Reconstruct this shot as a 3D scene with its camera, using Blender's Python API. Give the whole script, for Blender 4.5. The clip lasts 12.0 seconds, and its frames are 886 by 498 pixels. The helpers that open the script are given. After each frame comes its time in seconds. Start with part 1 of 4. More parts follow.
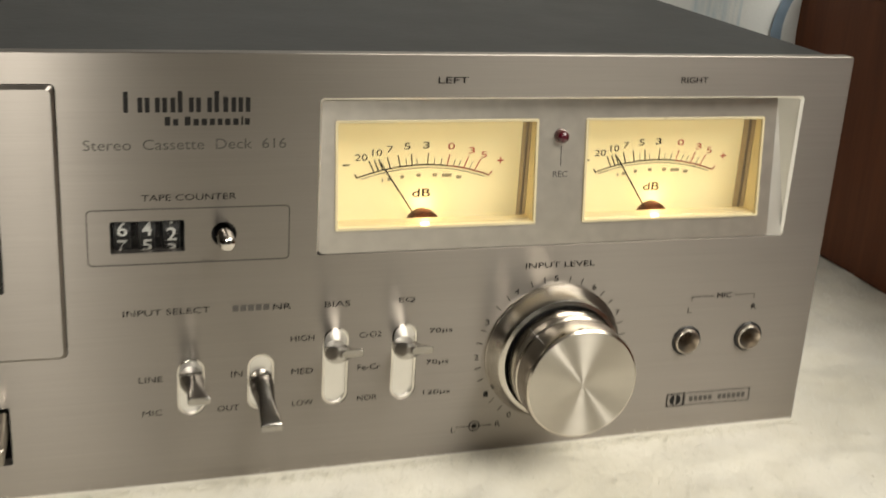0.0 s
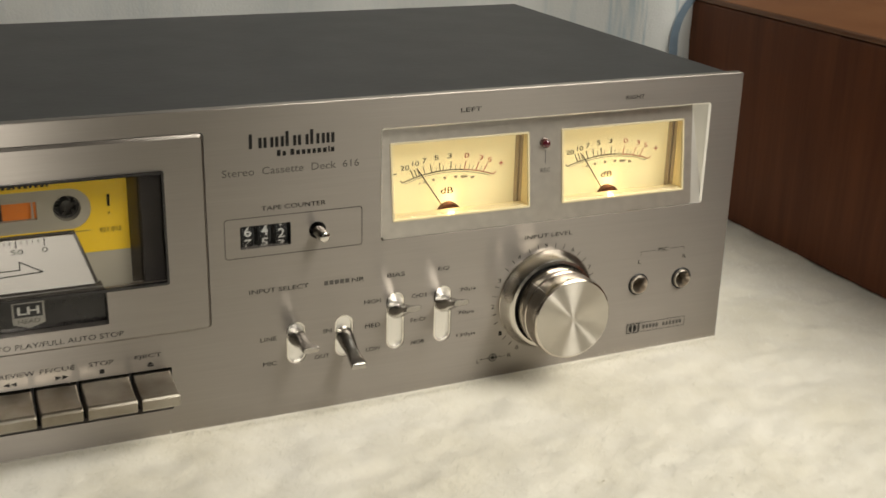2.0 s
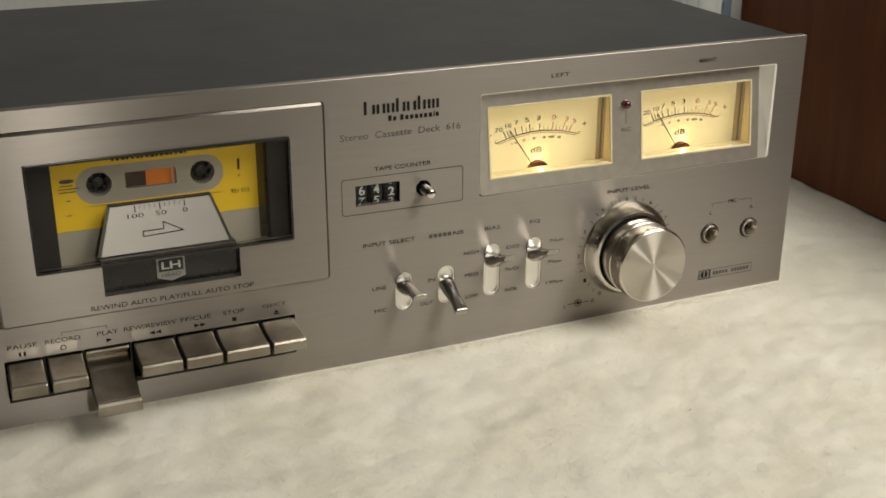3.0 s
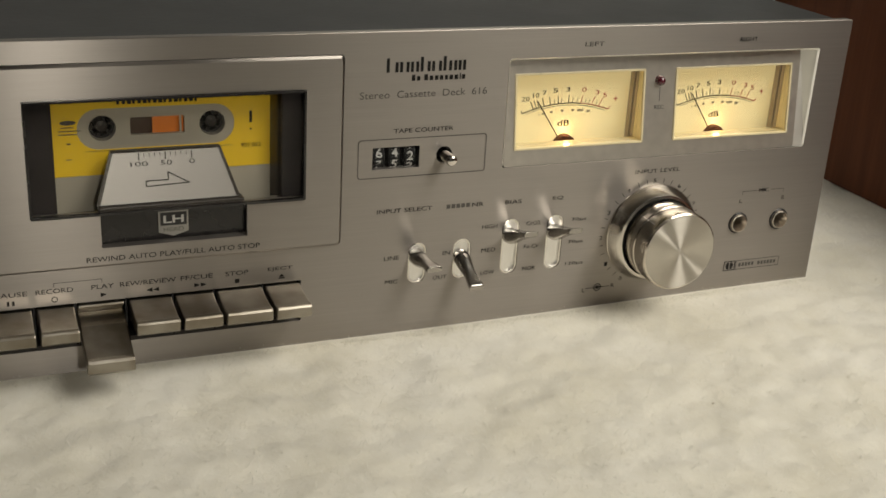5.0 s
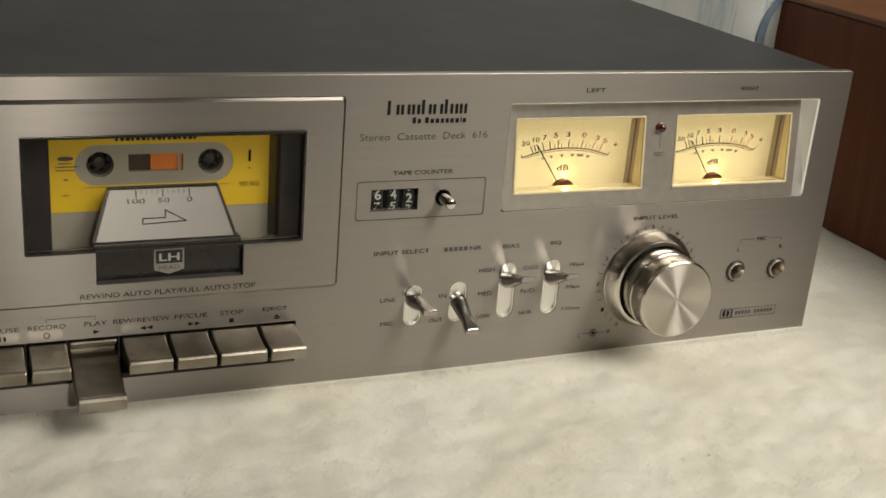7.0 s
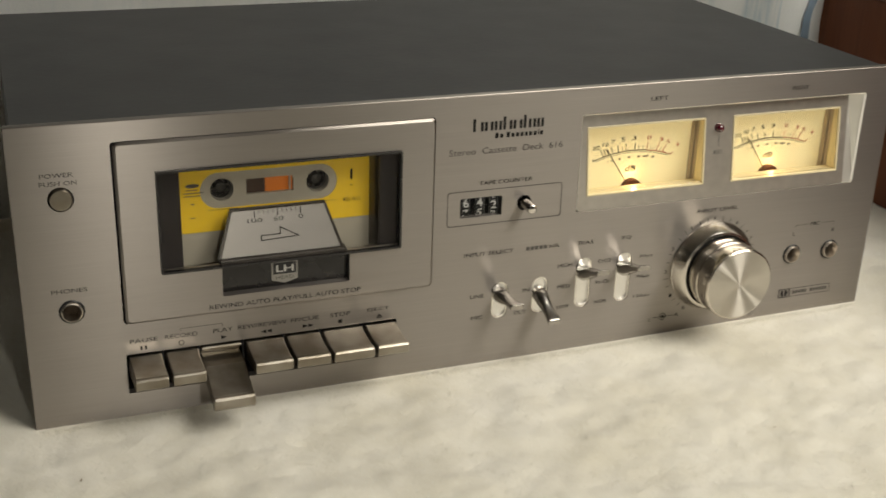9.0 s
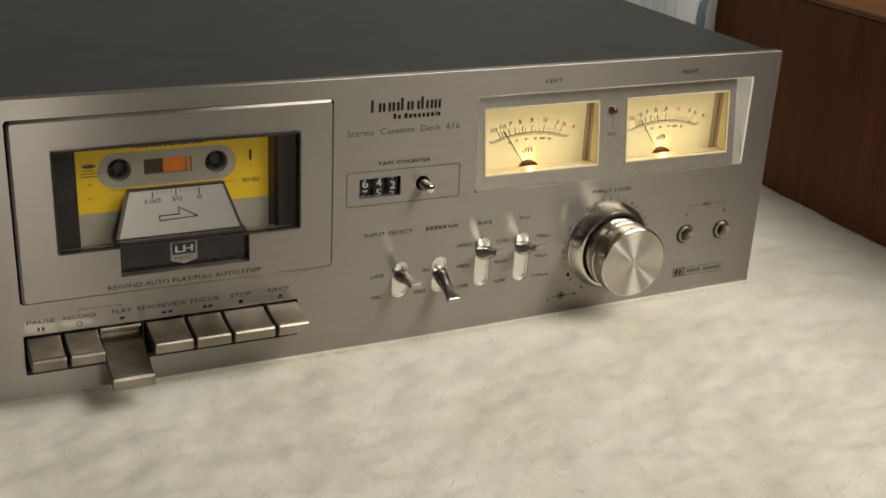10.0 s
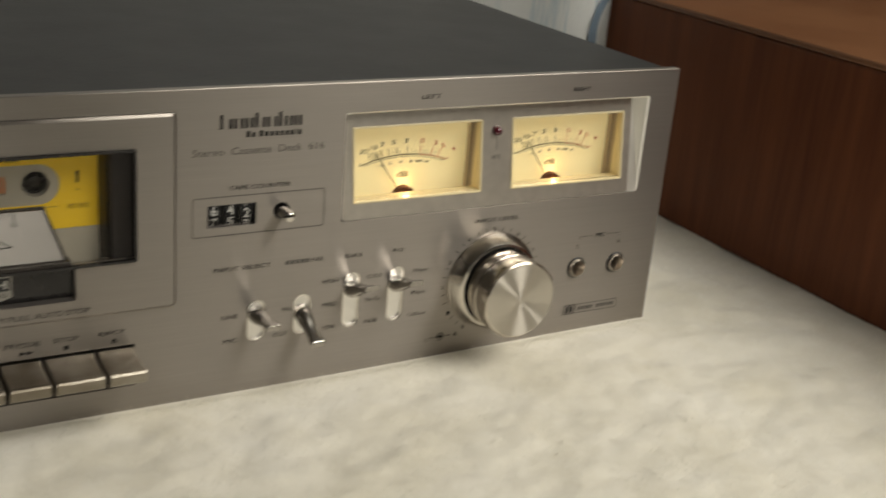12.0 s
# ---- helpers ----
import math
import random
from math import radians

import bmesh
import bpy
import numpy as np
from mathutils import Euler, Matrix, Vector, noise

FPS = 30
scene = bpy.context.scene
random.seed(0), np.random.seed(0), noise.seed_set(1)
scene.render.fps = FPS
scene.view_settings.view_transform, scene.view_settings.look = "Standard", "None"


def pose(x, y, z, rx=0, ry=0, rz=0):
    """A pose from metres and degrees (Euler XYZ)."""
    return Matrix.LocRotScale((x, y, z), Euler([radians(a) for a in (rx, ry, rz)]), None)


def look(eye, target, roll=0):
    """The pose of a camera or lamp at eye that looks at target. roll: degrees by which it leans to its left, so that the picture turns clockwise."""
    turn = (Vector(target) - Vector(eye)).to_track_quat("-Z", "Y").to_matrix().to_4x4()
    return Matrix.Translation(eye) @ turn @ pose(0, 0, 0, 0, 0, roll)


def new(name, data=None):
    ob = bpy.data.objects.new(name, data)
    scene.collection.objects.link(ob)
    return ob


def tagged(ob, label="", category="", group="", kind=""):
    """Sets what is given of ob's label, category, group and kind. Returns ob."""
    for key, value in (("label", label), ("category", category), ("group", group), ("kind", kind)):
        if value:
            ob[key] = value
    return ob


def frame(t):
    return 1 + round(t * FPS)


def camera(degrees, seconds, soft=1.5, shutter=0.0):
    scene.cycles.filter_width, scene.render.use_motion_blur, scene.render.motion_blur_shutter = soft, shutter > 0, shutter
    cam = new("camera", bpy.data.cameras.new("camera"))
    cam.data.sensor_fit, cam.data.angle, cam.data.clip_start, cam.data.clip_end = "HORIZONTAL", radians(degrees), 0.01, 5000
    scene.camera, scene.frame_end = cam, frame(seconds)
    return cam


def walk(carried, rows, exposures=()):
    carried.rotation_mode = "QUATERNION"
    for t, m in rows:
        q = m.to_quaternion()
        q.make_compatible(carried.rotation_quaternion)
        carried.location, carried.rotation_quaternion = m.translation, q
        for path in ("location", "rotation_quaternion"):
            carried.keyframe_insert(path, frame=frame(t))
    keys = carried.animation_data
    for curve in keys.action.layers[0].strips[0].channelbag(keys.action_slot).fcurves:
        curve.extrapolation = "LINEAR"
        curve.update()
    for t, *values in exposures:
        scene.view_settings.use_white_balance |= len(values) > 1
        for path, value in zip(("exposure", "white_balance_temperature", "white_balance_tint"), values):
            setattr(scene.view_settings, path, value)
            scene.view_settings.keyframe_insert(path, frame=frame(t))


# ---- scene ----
cam = camera(41.15, 12.0, soft=1.6, shutter=0.4)
PATH = [
    (0, (0.18519, -0.32942, 0.19266), (0.76561, 1.46623, -0.46972), 3.63),
    (0.5, (0.16940, -0.36080, 0.20931), (0.75854, 1.39035, -0.55644), 2.79),
    (1, (0.17186, -0.35925, 0.23288), (0.77245, 1.35336, -0.60751), 2.23),
    (1.5, (0.13445, -0.38488, 0.27823), (0.79618, 1.30778, -0.55664), 2.61),
    (2, (0.08758, -0.43674, 0.23657), (0.84695, 1.28367, -0.44428), 1.45),
    (2.5, (0.04697, -0.45783, 0.23794), (0.86152, 1.23950, -0.43704), 1.50),
    (3, (0.03747, -0.46513, 0.24883), (0.76003, 1.24688, -0.49074), 0.09),
    (3.5, (0.03351, -0.45420, 0.23324), (0.77663, 1.25733, -0.48680), 1.74),
    (5.3, (0.03782, -0.44140, 0.22806), (0.76490, 1.26537, -0.51915), 3.55),
    (5.5, (0.03758, -0.44244, 0.22912), (0.76429, 1.27150, -0.50184), 3.51),
    (6, (0.03569, -0.43982, 0.23116), (0.77773, 1.28420, -0.45958), 3.94),
    (6.5, (0.03858, -0.43581, 0.23410), (0.79818, 1.28010, -0.45775), 4.79),
    (6.7, (0.03786, -0.43579, 0.23264), (0.79157, 1.27955, -0.46702), 5.10),
    (8.3, (0.02171, -0.43538, 0.23941), (0.68741, 1.31559, -0.46128), 1.21),
    (8.5, (0.01408, -0.44502, 0.24597), (0.67247, 1.28467, -0.51212), 1.21),
    (9, (0.00027, -0.46782, 0.26820), (0.67702, 1.25162, -0.49701), 1.89),
    (9.5, (0.00012, -0.48552, 0.26972), (0.79198, 1.19107, -0.47995), 3.16),
    (10, (0.00538, -0.48216, 0.26258), (0.80569, 1.18634, -0.49610), 2.94),
    (10.5, (0.01129, -0.47613, 0.26101), (0.83694, 1.16891, -0.52139), 3.70),
    (11, (0.01195, -0.46865, 0.25644), (0.83241, 1.17696, -0.53020), 3.77),
    (11.5, (0.01737, -0.46062, 0.25225), (0.85726, 1.18401, -0.51573), 4.09),
    (12, (0.04319, -0.43152, 0.24194), (1.01144, 1.17084, -0.46156), 4.98),
]
EXPOSURES = [(0.0, 0.01), (0.5, -0.1), (1.0, -0.18), (1.5, -0.12), (2.0, 0.0), (2.5, 0.05), (3.0, -0.18), (3.5, -0.2), (5.5, -0.3), (6.5, -0.23), (8.5, -0.07), (9.0, -0.08), (9.5, -0.16), (10.5, -0.34), (11.5, -0.38), (12.0, -0.32)]
walk(cam, [(t, look(eye, target, roll)) for t, eye, target, roll in PATH], EXPOSURES)

# ---- world and lights ----
world = bpy.data.worlds.new("room_air")
world.use_nodes = True
scene.world = world
world.node_tree.nodes["Background"].inputs[0].default_value = (1.0, 0.86, 0.66, 1)
world.node_tree.nodes["Background"].inputs[1].default_value = 0.02
scene.view_settings.exposure = 0.0


WARM = (1.0, 0.945, 0.825)


def spot_lamp(name, at, target, degrees, watts, radius, colour):
    """A lamp out of view that throws a soft-edged cone."""
    data = bpy.data.lights.new(name, "SPOT")
    data.energy, data.color, data.shadow_soft_size = watts, colour, radius
    data.spot_size, data.spot_blend = radians(degrees), 1.0
    ob = new(name, data)
    ob.matrix_world = look(at, target)
    return ob


# main lamp is added, unseen; its cone's edge stands in for shade at left
spot_lamp("unseen_main_lamp", (1.00, -0.80, 1.14), (0.62, -0.04, 0.03), 86, 116.0, 0.55, WARM)
spot_lamp("desk_lamp", (0.12, -0.98, 0.39), (0.33, 0.0, 0.06), 56, 9.0, 0.025, WARM)


# ---- materials ----
def material(name):
    m = bpy.data.materials.new(name)
    m.use_nodes = True
    return m, m.node_tree.nodes, m.node_tree.links, m.node_tree.nodes["Principled BSDF"]


def coords(n, l, scale):
    tc = n.new("ShaderNodeTexCoord")
    mp = n.new("ShaderNodeMapping")
    mp.inputs["Scale"].default_value = scale
    l.new(tc.outputs["Object"], mp.inputs["Vector"])
    return mp.outputs["Vector"]


def noise_tex(n, l, vec, scale, detail=4.0, rough=0.5):
    t = n.new("ShaderNodeTexNoise")
    t.inputs["Scale"].default_value, t.inputs["Detail"].default_value = scale, detail
    t.inputs["Roughness"].default_value = rough
    l.new(vec, t.inputs["Vector"])
    return t.outputs["Fac"]


def ramp(n, l, fac, a, b, lo=0.3, hi=0.7):
    r = n.new("ShaderNodeValToRGB")
    r.color_ramp.elements[0].position, r.color_ramp.elements[1].position = lo, hi
    r.color_ramp.elements[0].color, r.color_ramp.elements[1].color = (*a, 1), (*b, 1)
    l.new(fac, r.inputs["Fac"])
    return r.outputs["Color"]


def span(n, l, fac, lo, hi):
    r = n.new("ShaderNodeMapRange")
    r.inputs["To Min"].default_value, r.inputs["To Max"].default_value = lo, hi
    l.new(fac, r.inputs["Value"])
    return r.outputs["Result"]


def bump(n, l, b, height, strength, dist):
    k = n.new("ShaderNodeBump")
    k.inputs["Strength"].default_value, k.inputs["Distance"].default_value = strength, dist
    l.new(height, k.inputs["Height"])
    l.new(k.outputs["Normal"], b.inputs["Normal"])


def brushed(name, colour, rough, grain=(25, 25, 2500), aniso=0.75, radial=False, relief=0.22):
    """Brushed metal: fine lines along x (or turned rings), highlights drawn out across them."""
    m, n, l, b = material(name)
    vec = coords(n, l, grain)
    fine = noise_tex(n, l, vec, 1.0, 3.0)
    broad = noise_tex(n, l, coords(n, l, (5, 5, 90)), 3.0, 5.0, 0.6)
    b.inputs["Metallic"].default_value = 1.0
    dark = tuple(c * 0.9 for c in colour)
    both = n.new("ShaderNodeMath")
    both.operation = "MULTIPLY_ADD"
    both.inputs[1].default_value = 0.6
    half = n.new("ShaderNodeMath")
    half.operation = "MULTIPLY"
    half.inputs[1].default_value = 0.4
    l.new(broad, half.inputs[0]), l.new(fine, both.inputs[0]), l.new(half.outputs[0], both.inputs[2])
    l.new(ramp(n, l, both.outputs[0], dark, colour), b.inputs["Base Color"])
    l.new(span(n, l, broad, rough - 0.025, rough + 0.025), b.inputs["Roughness"])
    b.inputs["Anisotropic"].default_value = aniso
    b.inputs["Anisotropic Rotation"].default_value = 0.25
    t = n.new("ShaderNodeTangent")
    if radial:
        t.direction_type, t.axis = "RADIAL", "Y"
    else:
        t.direction_type, t.uv_map = "UV_MAP", "UVMap"
    l.new(t.outputs["Tangent"], b.inputs["Tangent"])
    if not radial:
        bump(n, l, b, fine, relief, 0.0002)
    return m


def plain(name, colour, rough, metal=0.0, vary=0.15, scale=60.0, relief=0.0, coat=0.0):
    m, n, l, b = material(name)
    f = noise_tex(n, l, coords(n, l, (1, 1, 1)), scale, 5.0)
    l.new(ramp(n, l, f, tuple(c * (1 - vary) for c in colour), tuple(min(1, c * (1 + vary)) for c in colour)), b.inputs["Base Color"])
    g = noise_tex(n, l, coords(n, l, (1, 1, 1)), scale * 4, 3.0)
    l.new(span(n, l, g, max(0.02, rough - 0.06), rough + 0.06), b.inputs["Roughness"])
    b.inputs["Metallic"].default_value = metal
    b.inputs["Coat Weight"].default_value = coat
    if relief:
        bump(n, l, b, noise_tex(n, l, coords(n, l, (1, 1, 1)), scale * 30, 2.0), relief, 0.0004)
    return m


def clear(name, tint, ior=1.45):
    """Thin clear plastic: light passes tinted, gloss by Fresnel."""
    m = bpy.data.materials.new(name)
    m.use_nodes = True
    n, l = m.node_tree.nodes, m.node_tree.links
    n.remove(n["Principled BSDF"])
    t, g, f, x = (n.new(k) for k in ("ShaderNodeBsdfTransparent", "ShaderNodeBsdfGlossy", "ShaderNodeFresnel", "ShaderNodeMixShader"))
    t.inputs[0].default_value = (*tint, 1)
    g.inputs["Roughness"].default_value = 0.03
    f.inputs["IOR"].default_value = ior
    l.new(f.outputs[0], x.inputs[0]), l.new(t.outputs[0], x.inputs[1]), l.new(g.outputs[0], x.inputs[2])
    l.new(x.outputs[0], n["Material Output"].inputs[0])
    return m


ALU = brushed("brushed_aluminium", (0.345, 0.317, 0.293), 0.31, aniso=0.95, relief=0.006)
ALU_DOOR = brushed("brushed_aluminium_door", (0.345, 0.317, 0.293), 0.31, (40, 40, 3000), aniso=0.95, relief=0.006)
ALU_EDGE = plain("bright_cut_aluminium", (0.95, 0.93, 0.89), 0.52, 1.0, 0.05)
ALU_FLOOR = plain("satin_aluminium", (0.66, 0.62, 0.56), 0.42, 1.0, 0.06, 200, 0.05)


def worn_nickel():
    """Satin nickel keys, rubbed to a browner, duller patch where fingers press."""
    m, n, l, b = material("satin_nickel")
    wear = noise_tex(n, l, coords(n, l, (1, 1, 1)), 62.0, 3.0, 0.5)
    fine = noise_tex(n, l, coords(n, l, (900, 60, 900)), 1.0, 3.0)
    l.new(ramp(n, l, wear, (0.21, 0.178, 0.135), (0.43, 0.397, 0.345), 0.3, 0.7), b.inputs["Base Color"])
    mix = n.new("ShaderNodeMath")
    mix.operation = "MULTIPLY_ADD"
    l.new(wear, mix.inputs[0]), l.new(span(n, l, fine, 0.24, 0.30), mix.inputs[2])
    mix.inputs[1].default_value = 0.14
    l.new(mix.outputs[0], b.inputs["Roughness"])
    b.inputs["Metallic"].default_value = 1.0
    bump(n, l, b, fine, 0.012, 0.0002)
    return m


KEY = worn_nickel()
LEVER = plain("dull_chrome", (0.44, 0.42, 0.395), 0.2, 1.0, 0.05, 80)
RING = plain("satin_ring", (0.72, 0.68, 0.62), 0.2, 1.0, 0.05, 60)
CHROME = plain("chrome", (0.78, 0.75, 0.71), 0.12, 1.0, 0.04)
TURNED = brushed("turned_aluminium", (0.66, 0.62, 0.56), 0.34, (90, 90, 90), aniso=1.0, radial=True)
TURNED_SIDE = plain("polished_knob_side", (0.66, 0.61, 0.54), 0.2, 1.0, 0.08, 120)
LINER = plain("bright_slot_liner", (0.93, 0.91, 0.88), 0.34, 1.0, 0.04)
BLACK = plain("black_plastic", (0.018, 0.017, 0.018), 0.38, 0.0, 0.2, 80)
WELL_BLACK = plain("matt_black_well", (0.026, 0.0235, 0.026), 0.6, 0.0, 0.2, 80)
WELL_BLACK.node_tree.nodes["Principled BSDF"].inputs["Specular IOR Level"].default_value = 0.15
BLACK_GLOSS = plain("glossy_black_plastic", (0.016, 0.0145, 0.0145), 0.12, 0.0, 0.2, 80)
DARKGREY = plain("dark_brown_plastic", (0.03, 0.026, 0.024), 0.3, 0.0, 0.2, 80)
INK = plain("black_ink", (0.012, 0.011, 0.011), 0.5, 0.0, 0.1)
INK_SOFT = plain("grey_ink", (0.085, 0.077, 0.07), 0.6, 0.0, 0.1)
INK.node_tree.nodes["Principled BSDF"].inputs["Specular IOR Level"].default_value = 0.2
INK_PALE = plain("pale_ink", (0.36, 0.32, 0.20), 0.6, 0.0, 0.1)
INK_RED = plain("red_ink", (0.55, 0.10, 0.07), 0.6, 0.0, 0.1)
WHITE_INK = plain("white_ink", (0.8, 0.79, 0.75), 0.5, 0.0, 0.04)
COVER = plain("charcoal_vinyl_coating", (0.036, 0.037, 0.038), 0.5, 0.0, 0.14, 9, 0.25)
YELLOW = plain("yellow_paper_label", (0.90, 0.62, 0.02), 0.5, 0.0, 0.05, 40)
SHELL = plain("grey_cassette_plastic", (0.42, 0.40, 0.35), 0.4, 0.0, 0.08, 60)
ORANGE = plain("orange_tape_leader", (0.85, 0.24, 0.02), 0.5, 0.0, 0.08)
TAPE = plain("dark_brown_tape", (0.05, 0.025, 0.018), 0.3, 0.0, 0.1)
COPPER = plain("copper_pivot_cover", (0.10, 0.05, 0.04), 0.25, 0.7, 0.1)
RUBY = plain("red_lens", (0.07, 0.006, 0.014), 0.13, 0.0, 0.1, 60, 0, 1.0)
RUBY.node_tree.nodes["Principled BSDF"].inputs["Coat Roughness"].default_value = 0.05
SMOKED = clear("smoked_window", (0.94, 0.92, 0.88), 1.2)
SMOKED_DARK = clear("dark_smoked_strip", (0.42, 0.40, 0.38), 1.1)
PANE = clear("clear_window", (0.97, 0.96, 0.93))
PANE_DULL = clear("counter_pane", (0.8, 0.8, 0.8), 1.2)


def dial_paint():
    m, n, l, b = material("backlit_dial")
    f = noise_tex(n, l, coords(n, l, (1, 1, 1)), 90.0, 3.0)
    l.new(ramp(n, l, f, (0.80, 0.72, 0.45), (0.84, 0.77, 0.5)), b.inputs["Base Color"])
    b.inputs["Roughness"].default_value = 0.6
    b.inputs["Emission Color"].default_value = (1.0, 0.80, 0.39, 1)
    b.inputs["Emission Strength"].default_value = 0.33
    return m


DIAL = dial_paint()


def fleece():
    m, n, l, b = material("white_fleece")
    v = coords(n, l, (1, 1, 1))
    big = noise_tex(n, l, v, 14.0, 6.0, 0.65)
    l.new(ramp(n, l, big, (0.71, 0.67, 0.555), (0.86, 0.835, 0.76), 0.3, 0.7), b.inputs["Base Color"])
    b.inputs["Roughness"].default_value = 0.95
    b.inputs["Sheen Weight"].default_value = 0.4
    bump(n, l, b, noise_tex(n, l, v, 260.0, 5.0, 0.6), 0.2, 0.003)
    return m


FLEECE = fleece()


def fibre():
    m, n, l, b = material("fleece_fibre")
    g = n.new("ShaderNodeNewGeometry")
    col = ramp(n, l, g.outputs["Random Per Island"], (0.80, 0.78, 0.70), (0.92, 0.91, 0.86), 0.0, 1.0)
    l.new(col, b.inputs["Base Color"])
    b.inputs["Roughness"].default_value = 0.9
    t, x = n.new("ShaderNodeBsdfTranslucent"), n.new("ShaderNodeMixShader")
    l.new(col, t.inputs[0])
    l.new(b.outputs[0], x.inputs[1]), l.new(t.outputs[0], x.inputs[2])
    l.new(x.outputs[0], n["Material Output"].inputs[0])
    return m


FIBRE = fibre()


def veneer(name, dark, light, rough):
    m, n, l, b = material(name)
    v = coords(n, l, (3, 3, 45) if name.startswith("top") else (30, 30, 2.0))
    a = noise_tex(n, l, v, 3.0, 8.0, 0.65)
    l.new(ramp(n, l, a, dark, light, 0.3, 0.75), b.inputs["Base Color"])
    b.inputs["Roughness"].default_value = rough
    bump(n, l, b, noise_tex(n, l, v, 12.0, 4.0), 0.1, 0.0004)
    return m


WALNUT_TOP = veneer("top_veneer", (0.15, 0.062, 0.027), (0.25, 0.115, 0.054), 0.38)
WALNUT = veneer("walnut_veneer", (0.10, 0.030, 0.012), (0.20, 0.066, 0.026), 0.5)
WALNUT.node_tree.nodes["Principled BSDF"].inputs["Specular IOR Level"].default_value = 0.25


def curtain_cloth():
    """White weave; fine blue lines crowd together beside the blue band."""
    m, n, l, b = material("white_curtain")
    tc, sp = n.new("ShaderNodeTexCoord"), n.new("ShaderNodeSeparateXYZ")
    l.new(tc.outputs["Object"], sp.inputs[0])
    near = n.new("ShaderNodeMapRange")
    near.inputs["From Min"].default_value, near.inputs["From Max"].default_value = 0.44, 0.52
    near.inputs["To Min"].default_value, near.inputs["To Max"].default_value = 0.12, 1.0
    l.new(sp.outputs["X"], near.inputs["Value"])
    lines = noise_tex(n, l, coords(n, l, (1, 0.2, 0.05)), 130.0, 3.0, 0.6)
    mask = ramp(n, l, lines, (1, 1, 1), (0, 0, 0), 0.38, 0.5)
    mul = n.new("ShaderNodeMath")
    mul.operation = "MULTIPLY"
    l.new(mask, mul.inputs[0]), l.new(near.outputs["Result"], mul.inputs[1])
    big = noise_tex(n, l, coords(n, l, (1, 1, 0.3)), 9.0, 3.0)
    white = ramp(n, l, big, (0.78, 0.80, 0.80), (0.88, 0.88, 0.86))
    mix = n.new("ShaderNodeMix")
    mix.data_type = "RGBA"
    mix.inputs[7].default_value = (0.52, 0.62, 0.68, 1)
    l.new(mul.outputs[0], mix.inputs[0]), l.new(white, mix.inputs[6])
    l.new(mix.outputs[2], b.inputs["Base Color"])
    b.inputs["Roughness"].default_value = 0.9
    bump(n, l, b, noise_tex(n, l, coords(n, l, (1, 1, 1)), 700.0, 2.0), 0.2, 0.001)
    return m


CURTAIN = curtain_cloth()
BLUE_BAND = plain("blue_band", (0.25, 0.33, 0.42), 0.9, 0.0, 0.15, 60)
PLASTER = plain("warm_plaster", (0.72, 0.66, 0.55), 0.9, 0.0, 0.08, 3)
# for walls out of view, dark so that the panel reflects less
DIM_WALL = plain("unseen_dark_wall", (0.16, 0.125, 0.09), 0.9, 0.0, 0.08, 3)
CEILING = plain("ceiling_paint", (0.80, 0.78, 0.73), 0.9, 0.0, 0.05, 3)
# for the floor out of view, darkened for the upper panel's reflections
DIM_FLOOR = plain("unseen_dark_floor", (0.09, 0.062, 0.042), 0.95, 0.0, 0.2, 20)
TABLE = veneer("table_veneer", (0.18, 0.09, 0.04), (0.28, 0.15, 0.07), 0.4)


# ---- mesh helpers: lengths in units of 1.045 mm, of which the front panel is 410.6 wide ----
U = 0.001045
def part(name, bm, mat, parent=None, label="", smooth=None):
    bmesh.ops.scale(bm, vec=(U, U, U), verts=bm.verts)
    bmesh.ops.recalc_face_normals(bm, faces=bm.faces)
    uv = bm.loops.layers.uv.new("UVMap")
    for f in bm.faces:
        for lp in f.loops:
            lp[uv].uv = (lp.vert.co.x + 0.13 * lp.vert.co.y, lp.vert.co.z + 0.31 * lp.vert.co.y)
    me = bpy.data.meshes.new(name)
    bm.to_mesh(me)
    bm.free()
    me.materials.append(mat)
    if smooth is not None:
        me.polygons.foreach_set("use_smooth", [True] * len(me.polygons))
        me.set_sharp_from_angle(angle=radians(smooth))
    ob = new(name, me)
    if parent is not None:
        ob.parent = parent
    if label:
        ob["label"] = label
    return ob


def rr(x0, x1, z0, z1, r=0.0, n=5):
    """A rectangle's outline with rounded corners, in x and z."""
    if r <= 0:
        return [(x0, z0), (x1, z0), (x1, z1), (x0, z1)]
    out = []
    for cx, cz, a in ((x1 - r, z0 + r, -90), (x1 - r, z1 - r, 0), (x0 + r, z1 - r, 90), (x0 + r, z0 + r, 180)):
        for i in range(n + 1):
            t = radians(a + 90 * i / n)
            out.append((cx + r * math.cos(t), cz + r * math.sin(t)))
    return out


def circle(cx, cz, r, n=28):
    return [(cx + r * math.cos(2 * math.pi * i / n), cz + r * math.sin(2 * math.pi * i / n)) for i in range(n)]


